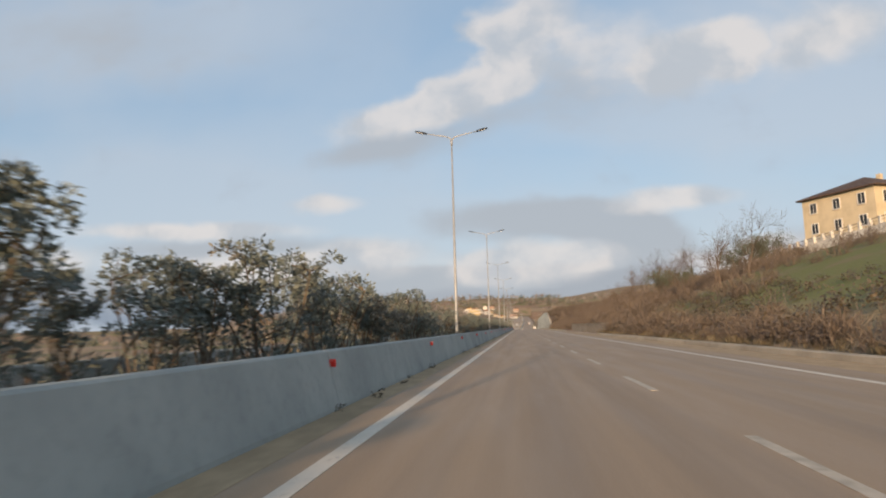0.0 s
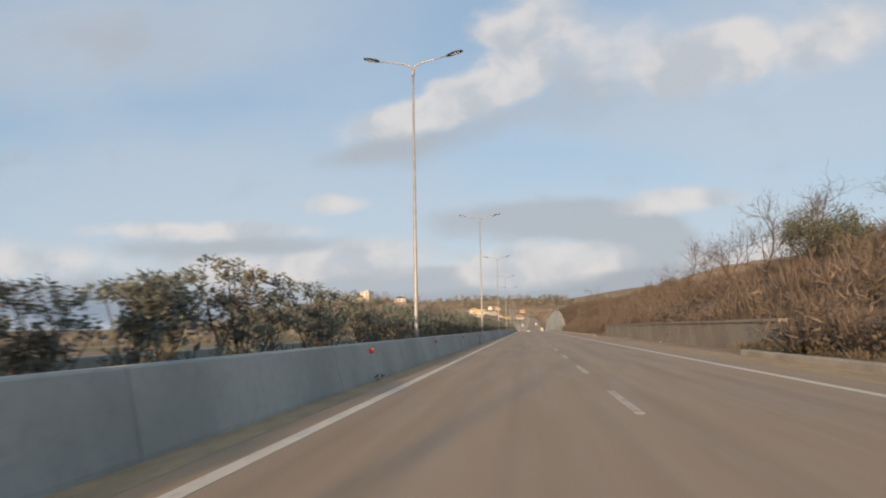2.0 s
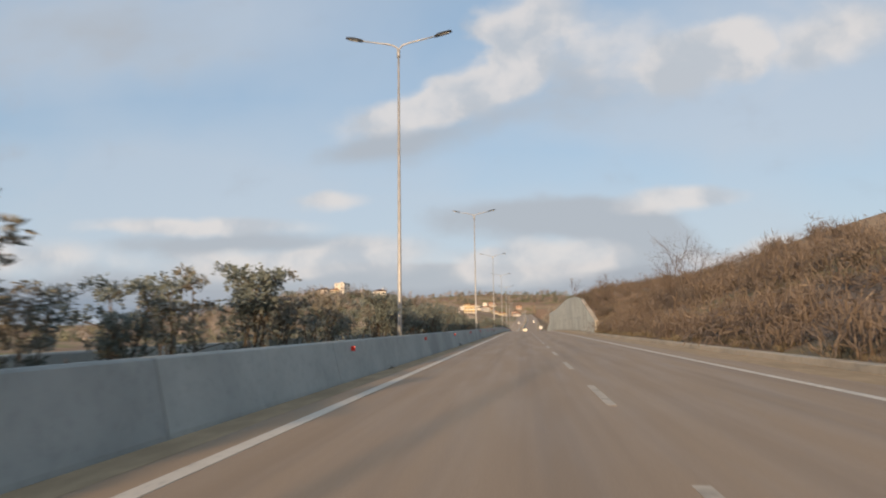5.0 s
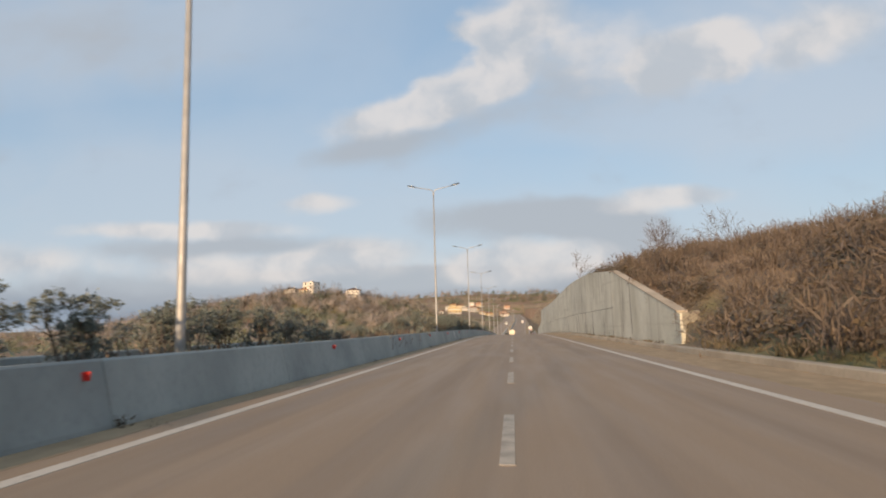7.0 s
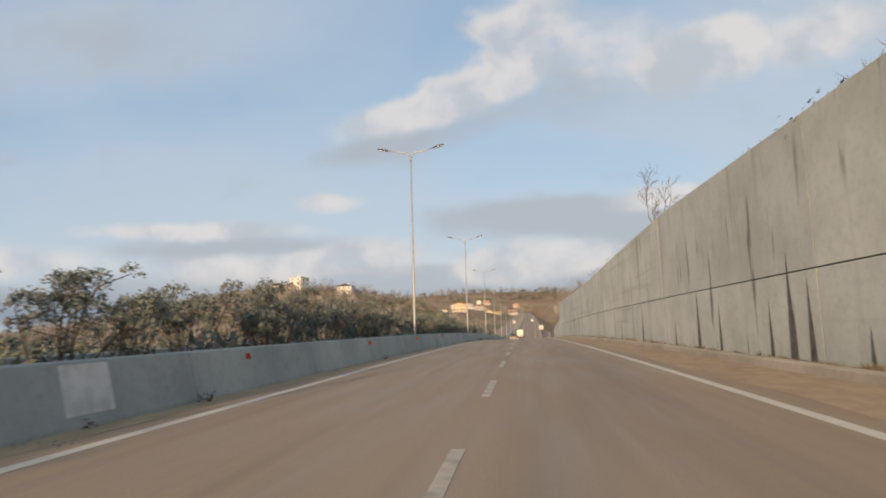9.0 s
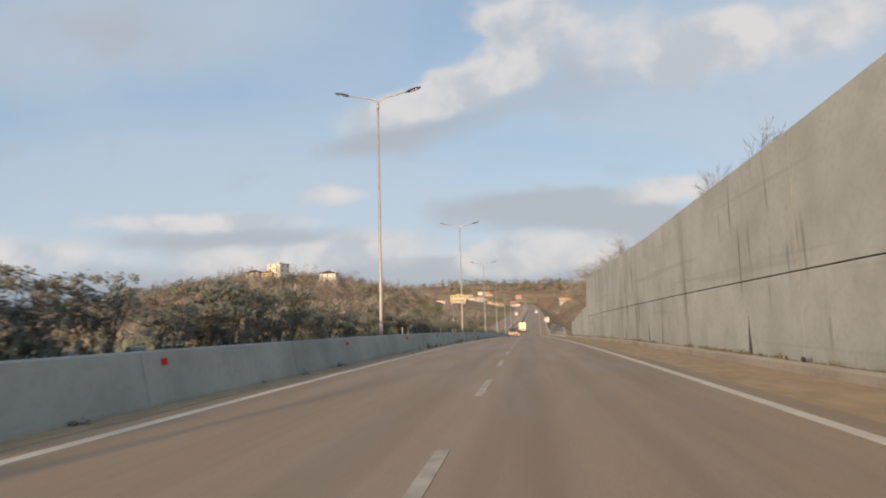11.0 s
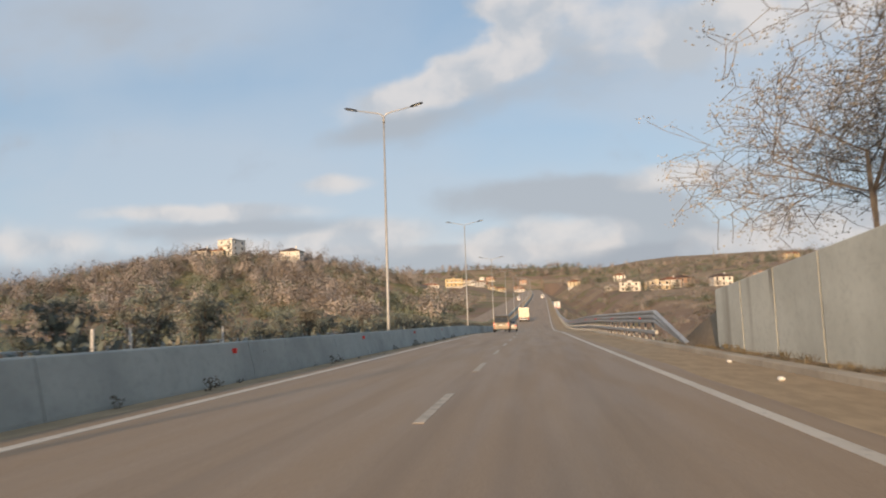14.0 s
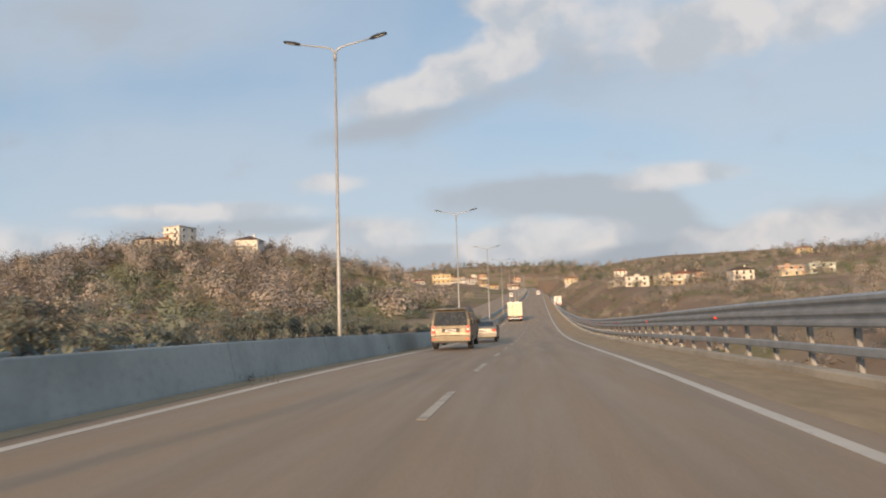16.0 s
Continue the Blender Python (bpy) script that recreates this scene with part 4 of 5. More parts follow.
# shrubs of the median, leggy and windswept
rng = random.Random(11)
shrubs = []
for k in range(7):
    stems, leaves = shrub_meshes(40 + k, 2.0)
    s = thing("oleander_shrub", "leggy evergreen shrub with dark leaf tufts in the median", "shrub", "shrubs along the median")
    part_of("trunk", stems, STEM, s)
    part_of("crown", leaves, OLEANDER, s)
    shrubs.append(s)
y, used = -14.0, set()
SHRUB_H = [(-20, 1.01), (22, 1.07), (33, 1.03), (40, 0.85), (48, 0.89), (56, 1.03), (64, 0.89), (90, 0.93), (120, 0.98), (160, 0.93), (185, 0.85), (192, 0.55), (201, 0.58), (204, 0.96), (230, 1.00), (270, 0.96), (300, 0.88), (340, 0.75), (420, 0.63)]
while y < 470:
    k = rng.randrange(7)
    near_lamp = min(abs(y - p) for p in POLE_Y) < 0.7
    if not near_lamp:
        size = lerp(SHRUB_H, y) * rng.uniform(0.78, 1.18)
        m = pose(rng.uniform(-6.75, -6.05), y, road_z(y) + 0.12, 0, 0, rng.uniform(0, 360)) @ Matrix.Diagonal((size * 0.95, size, size * 1.05, 1))
        if k not in used:
            used.add(k)
            shrubs[k].matrix_basis = m
        else:
            copy_thing(shrubs[k], pose(0, 0, 0)).matrix_basis = m
    y += rng.uniform(1.1, 2.0) if y < 195 else rng.uniform(1.2, 2.1) if y < 330 else rng.uniform(1.6, 2.8)
# pale stakes among the shrubs
stake = thing("marker_stake", "pale wooden stake among the median shrubs", "stake", "stakes in the median")
part("stake_post", tube(bmesh.new(), [(0, 0, 0), (0, 0, 0.5), (0.01, 0.02, 1.0)], [0.028, 0.026, 0.022], 7), WHITE, stake)
for i, y in enumerate((286.6, 288.3, 296.6, 301.5, 308.7, 310.4, 331.8, 332.8, 336.0)):
    m = pose(-5.5, y, road_z(y) + 0.17, rng.uniform(-4, 4), rng.uniform(-4, 4), rng.uniform(0, 360))
    if i == 0:
        stake.matrix_basis = m
    else:
        copy_thing(stake, m)
# undergrowth at the shrubs' feet
low_kinds = [leaf_clump(70 + i, 0.42, 70, 0.125, 0.6) for i in range(4)]
places = [(rng.uniform(-7.0, -5.75), v, road_z(v) + 0.12, rng.uniform(0.6, 1.5), rng.uniform(0.8, 1.7), rng.uniform(0, 6), rng.randrange(4)) for v in np.arange(-15, 460, 0.42) if v > 195 or rng.random() < 0.28]
scatter("median_undergrowth", "dark low undergrowth between the median shrubs", "undergrowth", OLEANDER, low_kinds, places)
dry = [twig_bush(90 + i, 1.1, 52, 0.014) for i in range(3)]
places = [(rng.uniform(-7.0, -5.9), v, road_z(v) + 0.12, rng.uniform(0.6, 1.3), rng.uniform(0.7, 1.3), rng.uniform(0, 6), rng.randrange(3)) for v in np.arange(-15, 460, 1.7)]
places += [(rng.uniform(-7.2, -5.7), v, road_z(v) + 0.12, rng.uniform(0.9, 1.4), rng.uniform(0.8, 1.1), rng.uniform(0, 6), rng.randrange(3)) for v in np.arange(189, 204, 0.16)]
places += [(rng.uniform(-7.2, -5.7), v, road_z(v) + 0.12, rng.uniform(0.8, 1.3), rng.uniform(0.8, 1.1), rng.uniform(0, 6), rng.randrange(3)) for v in np.arange(84, 98, 0.3)]
scatter("dry_stalks", "dry brown stalks in the median", "dry stalks", BRUSH, dry, places)
# weeds at the barrier's foot and along the kerb
weeds = [leaf_clump(120 + i, 0.11, 36, 0.055, 0.9) for i in range(3)] + [twig_bush(125, 0.32, 14, 0.007)]
places = [(rng.uniform(-4.72, -4.5), rng.gauss(0, 1) + c, 0, rng.uniform(0.4, 1.1), rng.uniform(0.6, 1.2), rng.uniform(0, 6), rng.randrange(4)) for c in [rng.uniform(-10, 440) for _ in range(80)]]
places += [(rng.uniform(-4.72, -4.45), v, 0, rng.uniform(0.6, 1.3), rng.uniform(0.9, 1.8), rng.uniform(0, 6), rng.randrange(4)) for v in (rng.uniform(285, 420) for _ in range(45))]
places = [(a, b, road_z(b), *r) for a, b, c, *r in places]
scatter("barrier_weeds", "small dark weeds rooted along the barrier foot", "weeds", BRAMBLE, weeds, places)
tufts = [quads([(random.Random(i * 50 + j).gauss(0, 0.08), random.Random(i * 70 + j).gauss(0, 0.1), 0) for j in range(26)],
               [(random.Random(i * 90 + j).gauss(0, 0.4), random.Random(i * 30 + j).gauss(0, 0.4), 1) for j in range(26)],
               np.full(26, 0.24), np.full(26, 0.008), np.tile([1.0, 0.3, 0.1], (26, 1))) for i in range(3)]
places = [(rng.uniform(6.4, 6.98), v, road_z(v) + 0.08, rng.uniform(0.4, 1.0), rng.uniform(0.5, 1.1), rng.uniform(0, 6), rng.randrange(3)) for v in np.arange(197, 344, 0.22)]
places += [(rng.uniform(6.45, 8.0), v, road_z(v) + 0.15, rng.uniform(0.8, 1.9), rng.uniform(0.7, 1.4), rng.uniform(0, 6), rng.randrange(3)) for v in np.arange(-20, 74, 0.15)]
places += [(rng.uniform(6.45, 8.0), v, road_z(v) + 0.15, rng.uniform(0.8, 1.9), rng.uniform(0.7, 1.4), rng.uniform(0, 6), rng.randrange(3)) for v in np.arange(131, 192, 0.15)]
scatter("verge_grass", "dry and green grass tufts behind the kerb", "grass", GRASS, tufts, places)

# leafless brush on the right bank
brush = [twig_bush(200 + i, 2.0, 56, 0.024) for i in range(6)] + [leaf_clump(260 + i, 1.1, 120, 0.4, 0.95, 0.16) for i in range(3)]
places = []
for _ in range(3000):
    v, u = rng.uniform(-8, 192), rng.random() ** 1.5
    x = 6.9 + u * 24
    if BAY[0] - 2 < v < BAY[1] + 2:
        x = max(x, 8.2 + u * 22)
    grassy = noise.noise((x / 9, v / 16, 4.0)) + (0.35 if v < 60 and 10 < x < 30 else 0)
    if x > 9.5 and grassy > 0.12 and rng.random() < 0.93:
        continue
    if x > 10.0 and 124 < v < 176 and rng.random() < 0.6:
        continue
    if x > 8.6 and v < 72 and rng.random() < (0.94 if v < 48 else 0.6):
        continue
    if len(places) < 900:
        places.append((x, v, ground_z(x, v) - 0.05, rng.uniform(0.55, 1.15) * (0.72 if v < 48 else 1.05 if v < 150 else 0.85), rng.uniform(0.7, 1.2), rng.uniform(0, 6), rng.randrange(9)))
for _ in range(330):
    v = rng.uniform(194, 345)
    x = (7.6 if v < 222 else 8.9) + rng.random() ** 1.6 * 14
    places.append((x, v, ground_z(x, v) - 0.05, rng.uniform(0.4, 0.9) * (1.15 if v < 235 else 0.62), rng.uniform(0.6, 1.1), rng.uniform(0, 6), rng.randrange(6)))
for _ in range(330):
    v = rng.uniform(76, 190)
    x = rng.uniform(12, 31)
    places.append((x, v, ground_z(x, v) - 0.05, rng.uniform(0.8, 1.4), rng.uniform(0.8, 1.2), rng.uniform(0, 6), rng.randrange(9)))
for _ in range(210):
    x, v = rng.uniform(9.5, 24), rng.uniform(170, 228)
    places.append((x, v, ground_z(x, v) - 0.05, rng.uniform(0.7, 1.1), rng.uniform(0.8, 1.1), rng.uniform(0, 6), rng.randrange(9)))
for _ in range(230):
    v = rng.uniform(-8, 71)
    x = rng.uniform(6.75, 8.6)
    places.append((x, v, ground_z(x, v) - 0.05, rng.uniform(0.42, 0.68), rng.uniform(0.7, 1.1), rng.uniform(0, 6), rng.randrange(9)))
scatter("bank_brush", "leafless reddish-brown brush covering the cutting slope", "brush", BRUSH, brush, places)
thicket = [leaf_clump(230 + i, 1.0, 210, 0.16, 0.8, 1.0, 0.7) for i in range(4)]
places = []
for _ in range(420):
    v = rng.uniform(-6, 235)
    x = (7.2 if v < BAY[0] or v > BAY[1] else 8.3) + rng.random() ** 2 * (9 if v < 120 else 15)
    if v > 192:
        x = max(x, 8.3)
    places.append((x, v, ground_z(x, v) - 0.1, rng.uniform(0.4, 1.0), rng.uniform(0.6, 1.1), rng.uniform(0, 6), rng.randrange(4)))
for _ in range(70):
    x, v = rng.uniform(7.6, 15), rng.uniform(343, 358)
    places.append((x, v, ground_z(x, v) - 0.1, rng.uniform(0.5, 0.95), rng.uniform(0.6, 0.9), rng.uniform(0, 6), rng.randrange(4)))
for v in np.arange(66.5, 72.0, 0.45):
    x = rng.uniform(7.1, 8.2)
    places.append((x, v, ground_z(x, v) - 0.15, rng.uniform(0.5, 0.8), 0.9, rng.uniform(0, 6), rng.randrange(4)))
for v in np.arange(197, 222, 0.6):
    x = 8.0 + rng.random() * 1.2
    places.append((x, v, ground_z(x, v) - 0.25, rng.uniform(0.45, 0.8), 0.8, rng.uniform(0, 6), rng.randrange(4)))
scatter("bramble_thicket", "dark bramble thicket along the foot of the bank and over the wall", "brambles", BRAMBLE, thicket, places)


def tree_kind(name, label, seed, height, mat, leaf_mat=None, **how):
    wood, crown = tree_meshes(seed, height, **how)
    t = thing(name, label, "tree", "trees on the bank")
    part_of("trunk", wood, mat, t)
    if crown:
        part_of("crown", crown, leaf_mat, t)
    return t


bare = [tree_kind("bare_tree", "leafless deciduous tree with fine upright twigs", 300 + i, 8.0, BARK, None, depth=4, spread=0.46, trunk=0.11) for i in range(3)]
young = [tree_kind("young_tree", "slender bare sapling on the bank", 320 + i, 5.0, BARK, None, depth=4, spread=0.4, trunk=0.05) for i in range(2)]
budding = [tree_kind("budding_tree", "spreading tree with pale sparse leaves and thin limbs", 343 + i, 8.4, PALE_BARK, BUD, depth=4, spread=0.6, stems=4, trunk=0.062, leaves=900, leaf=0.055, gravity=0.03) for i in range(3)]
olives = [tree_kind("olive_tree", "grey-green olive tree with an open crown", 360 + i, 5.0, BARK, OLIVE, depth=4, spread=0.6, stems=2, trunk=0.14, leaves=260, leaf=0.14) for i in range(2)]
TREES = [
    (bare, [(26.5, 96, 0.95), (28.5, 101, 0.8), (24.5, 97, 0.7), (23, 101, 0.6), (22, 133, 1.05), (20, 137, 1.1), (24, 140, 0.9), (19, 146, 0.85), (25, 128, 0.9),
            (10.5, 171, 0.75), (12.5, 174, 0.9), (12, 168, 0.7), (11, 319, 0.55), (13, 326, 0.8), (34, 133, 1.0), (30, 150, 0.8), (16, 104, 0.6), (18, 110, 0.7), (15, 116, 0.6), (21, 101, 0.7), (22, 113, 0.8), (17, 123, 0.65), (14.5, 130, 0.6), (20, 108, 1.05), (22.5, 104, 1.1), (19, 114, 0.95), (24, 110, 1.0), (16.5, 66, 0.8), (18.0, 68.5, 0.95), (19.5, 65, 0.95), (15.0, 73, 0.62)]),
    (young, [(9.6, 254, 1.1), (12, 201, 0.75), (9.2, 203, 0.7), (9.8, 207, 0.75), (10.5, 210, 0.7), (9.5, 279, 0.6), (9, 283, 0.5), (15, 165, 0.7), (13, 160, 0.6), (9, 323, 0.85), (9, 327, 0.95)]),
    (budding, [(9.3, 338.4, 0.8), (12.5, 342, 0.75), (10.5, 332.5, 0.82), (9.6, 329, 0.7), (11.5, 325.5, 0.75), (13.5, 337, 0.8), (14, 330, 0.75)]),
    (olives, [(17, 90, 0.85), (19, 95, 0.75), (30.5, 95, 0.95), (33, 97, 1.0), (28.6, 95, 0.75), (22, 99, 0.7)]),
]
for kinds, spots in TREES:
    for i, (x, y, s) in enumerate(spots):
        wide = 1.4 if kinds is budding else 1.0
        m = pose(x, y, ground_z(x, y) - 0.05, 0, 0, 137.0 * i) @ Matrix.Diagonal((s * wide, s * wide, s, 1))
        if i < len(kinds):
            kinds[i].matrix_basis = m
        else:
            copy_thing(kinds[i % len(kinds)], pose(0, 0, 0)).matrix_basis = m

# woods on the hill left of the road, and scrub over the valley
def joined(*meshes):
    V, F, base = [], [], 0
    for v, f in meshes:
        V.append(v)
        F.append(f + base)
        base += len(v)
    return np.concatenate(V), np.concatenate(F)


wood_kinds = [leaf_clump(400 + i, 3.0, 250, 0.52, 1.15, 1.0, 0.8) for i in range(5)]


def winter_crown(i):
    a, b = twig_bush(420 + i, 6.0, 4, 0.05), leaf_clump(430 + i, 3.2, 260, 0.54, 1.25, 0.9, 0.7)
    return joined(a, (b[0] + np.array([0, 0, 1.6]), b[1]))


twig_kinds = [winter_crown(i) for i in range(5)]


def valley(x, y, sunk):
    """A place on the ground beyond the bridge, or beside the road before it."""
    x, y = x + far_bend(beyond(y)), beyond(y)
    return x, y, ground_z(x, y) - sunk


green_places, brown_places, near_places = [], [], []
for _ in range(4600):
    x, y = rng.uniform(-330, -26), rng.uniform(400, 730)
    on_hill = math.exp(-((x + 165) / 130) ** 2 - ((y - 660) / 150) ** 2)
    if rng.random() > 0.05 + on_hill or (x > -62 and y > 640 and rng.random() < 0.85):
        continue
    x, y, z = valley(x, y, 0.3)
    if rng.random() * 0.7 + 0.65 * noise.noise((x / 30, y / 40, 5.0)) + 0.0009 * (y - 560) < 0.33:
        green_places.append((x, y, z, rng.uniform(0.55, 1.2), rng.uniform(0.8, 1.4), rng.uniform(0, 6), rng.randrange(5)))
    else:
        brown_places.append((x, y, z, rng.uniform(0.6, 1.4), rng.uniform(0.75, 1.15), rng.uniform(0, 6), rng.randrange(5)))
for _ in range(900):
    x, y = rng.uniform(20, 330), rng.uniform(440, 1000)
    if rng.random() < 0.55 + 0.9 * noise.noise((x / 70, y / 90, 3)):
        (green_places if rng.random() < 0.3 else brown_places).append((*valley(x, y, 0.2), rng.uniform(0.4, 1.0), rng.uniform(0.6, 1.1), rng.uniform(0, 6), rng.randrange(4)))
for _ in range(900):
    x, y = rng.uniform(-60, 520), rng.uniform(520, 1500)
    if abs(x) < 24 or noise.noise((x / 90, y / 120, 9)) < 0.05:
        continue
    (green_places if rng.random() < 0.5 else brown_places).append((*valley(x, y, 0.3), rng.uniform(0.5, 1.1) * (1.0 if y < 850 else 1.9), rng.uniform(0.6, 1.1), rng.uniform(0, 6), rng.randrange(4)))
for _ in range(900):
    x, y = rng.uniform(8, 80), rng.uniform(352, 620)
    (green_places if rng.random() < 0.25 else brown_places).append((*valley(x, y, 0.2), rng.uniform(0.15, 0.4), rng.uniform(0.6, 1.1), rng.uniform(0, 6), rng.randrange(4)))
for hx, hy in ((43, 684), (55, 682), (64, 700), (71, 712), (84, 684), (90, 716), (101, 680), (114, 684), (202, 963), (262, 900)):
    for _ in range(9):
        x, y = 1.4 + (hx - 1.4) * 1.2 + rng.uniform(-16, 16), 363 + (hy - 363) * 1.2 + rng.choice((-1, 1)) * rng.uniform(8, 16)
        (green_places if rng.random() < 0.6 else brown_places).append((*valley(x, y, 0.2), rng.uniform(0.6, 1.3), rng.uniform(0.7, 1.2), rng.uniform(0, 6), rng.randrange(4)))
for _ in range(260):
    x = rng.uniform(120, 520)
    y = rng.uniform(960, 1100)
    (green_places if rng.random() < 0.7 else brown_places).append((*valley(x, y, 0.2), rng.uniform(0.6, 1.3), rng.uniform(0.7, 1.2), rng.uniform(0, 6), rng.randrange(4)))
for _ in range(420):
    x, y = rng.uniform(-60, -22), rng.uniform(200, 620)
    near_places.append((*valley(x, y, 0.2), rng.uniform(0.5, 1.1), rng.uniform(0.6, 1.0), rng.uniform(0, 6), rng.randrange(4)))
for _ in range(520):
    x, y = rng.uniform(-480, 330), rng.uniform(1480, 1740)
    (green_places if rng.random() < 0.5 else brown_places).append((*valley(x, y, 0.5), rng.uniform(1.0, 2.2), rng.uniform(0.7, 1.2), rng.uniform(0, 6), rng.randrange(4)))
scatter("roadside_scrub", "dark evergreen scrub beyond the opposite carriageway", "scrub", HILL_GREEN, [leaf_clump(450 + i, 1.9, 260, 0.30, 1.0, 1.0, 0.8) for i in range(4)], near_places)
scatter("evergreen_wood", "dark green evergreen trees on the hill", "woodland", HILL_GREEN, wood_kinds, green_places)
scatter("winter_wood", "leafless brown winter trees on the hill", "woodland", HILL_BROWN, twig_kinds, brown_places)
# ---------- houses ----------
def window_on(parent, name, cx, cz, w, h, face, at, trim, arched=False):
    """A framed window; face is 'y' (front) or 'x' (side), at is that wall's plane, frames stand proud outward (negative side)."""
    def put(bm, a0, a1, z0, z1, d0, d1):
        return box(bm, a0, a1, at - d1, at - d0, z0, z1) if face == "y" else box(bm, at - d1, at - d0, a0, a1, z0, z1)
    bm = bmesh.new()
    t = 0.09
    put(bm, cx - w / 2 - t, cx - w / 2, cz - h / 2 - t, cz + h / 2 + t, 0.0, 0.10)
    put(bm, cx + w / 2, cx + w / 2 + t, cz - h / 2 - t, cz + h / 2 + t, 0.0, 0.10)
    put(bm, cx - w / 2, cx + w / 2, cz + h / 2, cz + h / 2 + t, 0.0, 0.10)
    put(bm, cx - w / 2, cx + w / 2, cz - h / 2 - t, cz - h / 2, 0.0, 0.16)
    put(bm, cx - 0.03, cx + 0.03, cz - h / 2, cz + h / 2, 0.0, 0.06)
    frame_ob = part(name, bm, trim, parent)
    bm = bmesh.new()
    if arched:
        pts = [(cx - w / 2, cz - h / 2), (cx + w / 2, cz - h / 2)] + [(cx + w / 2 * math.cos(a), cz + h / 2 - w / 2 + w / 2 * math.sin(a)) for a in (k * math.pi / 8 for k in range(9))]
        ring = [bm.verts.new((a, at - 0.03, z) if face == "y" else (at - 0.03, a, z)) for a, z in pts]
        bm.faces.new(ring)
        ext = bmesh.ops.extrude_face_region(bm, geom=bm.faces[:])
        for v in ext["geom"]:
            if isinstance(v, bmesh.types.BMVert):
                v.co[1 if face == "y" else 0] += 0.028
    else:
        put(bm, cx - w / 2, cx + w / 2, cz - h / 2, cz + h / 2, 0.002, 0.035)
    part("pane", bm, GLASS, frame_ob)


def hip_roof(w, d, z, rise, over=0.6, thick=0.16):
    bm = bmesh.new()
    x, y = w / 2 + over, d / 2 + over
    r = max(0.0, (x - y))
    q = max(0.0, (y - x))
    lower = [bm.verts.new(p) for p in ((-x, -y, z), (x, -y, z), (x, y, z), (-x, y, z))]
    upper = [bm.verts.new((v.co.x, v.co.y, z + thick)) for v in lower]
    ridge = [bm.verts.new(p) for p in ((-r, -q, z + rise), (r, q, z + rise))] if r or q else [bm.verts.new((0, 0, z + rise))]
    bm.faces.new(lower)
    for k in range(4):
        bm.faces.new((lower[k], lower[(k + 1) % 4], upper[(k + 1) % 4], upper[k]))
    a, b = ridge[0], ridge[-1]
    u = upper
    if a is b:
        for k in range(4):
            bm.faces.new((u[k], u[(k + 1) % 4], a))
    elif r:
        for f in ((u[0], u[1], b, a), (u[1], u[2], b), (u[2], u[3], a, b), (u[3], u[0], a)):
            bm.faces.new(f)
    else:
        for f in ((u[0], u[1], a), (u[1], u[2], b, a), (u[2], u[3], b), (u[3], u[0], a, b)):
            bm.faces.new(f)
    return bm


def house(label, x, y, w, d, floors, wall_mat, roof_mat, turn=0.0, flat=False, balconies=False, sink=1.0, group="", lift=0.0, storey=2.9, columns=0, arched=False):
    x, y = (x, y) if y < 364 else valley(x, y, 0)[:2]
    h = thing("house", label, "house", group, at=(x, y, ground_z(x, y) + lift), turn=turn)
    top = floors * storey
    bm = box(bmesh.new(), -w / 2, w / 2, -d / 2, d / 2, -sink - 2.0, top)
    part("wall", bm, wall_mat, h)
    part("plinth", boxed(-w / 2 - 0.06, w / 2 + 0.06, -d / 2 - 0.06, d / 2 + 0.06, -sink - 2.0, 0.35), GREY, h)
    if flat:
        r = part("roof", boxed(-w / 2 - 0.35, w / 2 + 0.35, -d / 2 - 0.35, d / 2 + 0.35, top, top + 0.28), GREY, h)
        part("stair_head", boxed(-1.4, 1.0, -0.5, 2.0, top + 0.28, top + 1.3), wall_mat, r)
    else:
        r = part("roof", hip_roof(w, d, top, min(w, d) * 0.24), roof_mat, h)
        part("chimney", boxed(w * 0.18, w * 0.18 + 0.6, -0.3, 0.3, top + 0.3, top + min(w, d) * 0.24 + 0.6), wall_mat, r)
    n = columns or max(2, int(w / 3.2))
    m = max(2, int(d / 3.6))
    for s in range(floors):
        cz = s * storey + 1.55
        for i in range(n):
            cx = -w / 2 + w * (i + 0.5) / n
            window_on(h, "window", cx, cz, 1.15, 1.5, "y", -d / 2, WHITE, arched and s == 0)
        for i in range(m):
            window_on(h, "window", -d / 2 + d * (i + 0.5) / m, cz, 1.0, 1.4, "x", -w / 2, WHITE)
            window_on(h, "window", -d / 2 + d * (i + 0.5) / m, cz, 1.0, 1.4, "x", w / 2 + 0.10, WHITE)
        if balconies and s > 0:
            b = part("balcony", boxed(-w * 0.42, w * 0.42, -d / 2 - 1.3, -d / 2 - 0.002, s * storey - 0.14, s * storey), wall_mat, h)
            bm = boxed(-w * 0.42, w * 0.42, -d / 2 - 1.3, -d / 2 - 1.22, s * storey + 0.002, s * storey + 0.95)
            box(bm, -w * 0.42, -w * 0.42 + 0.08, -d / 2 - 1.22, -d / 2 - 0.01, s * storey + 0.002, s * storey + 0.95)
            box(bm, w * 0.42 - 0.08, w * 0.42, -d / 2 - 1.22, -d / 2 - 0.01, s * storey + 0.002, s * storey + 0.95)
            part("parapet", bm, OFFWHITE, b)
    return h


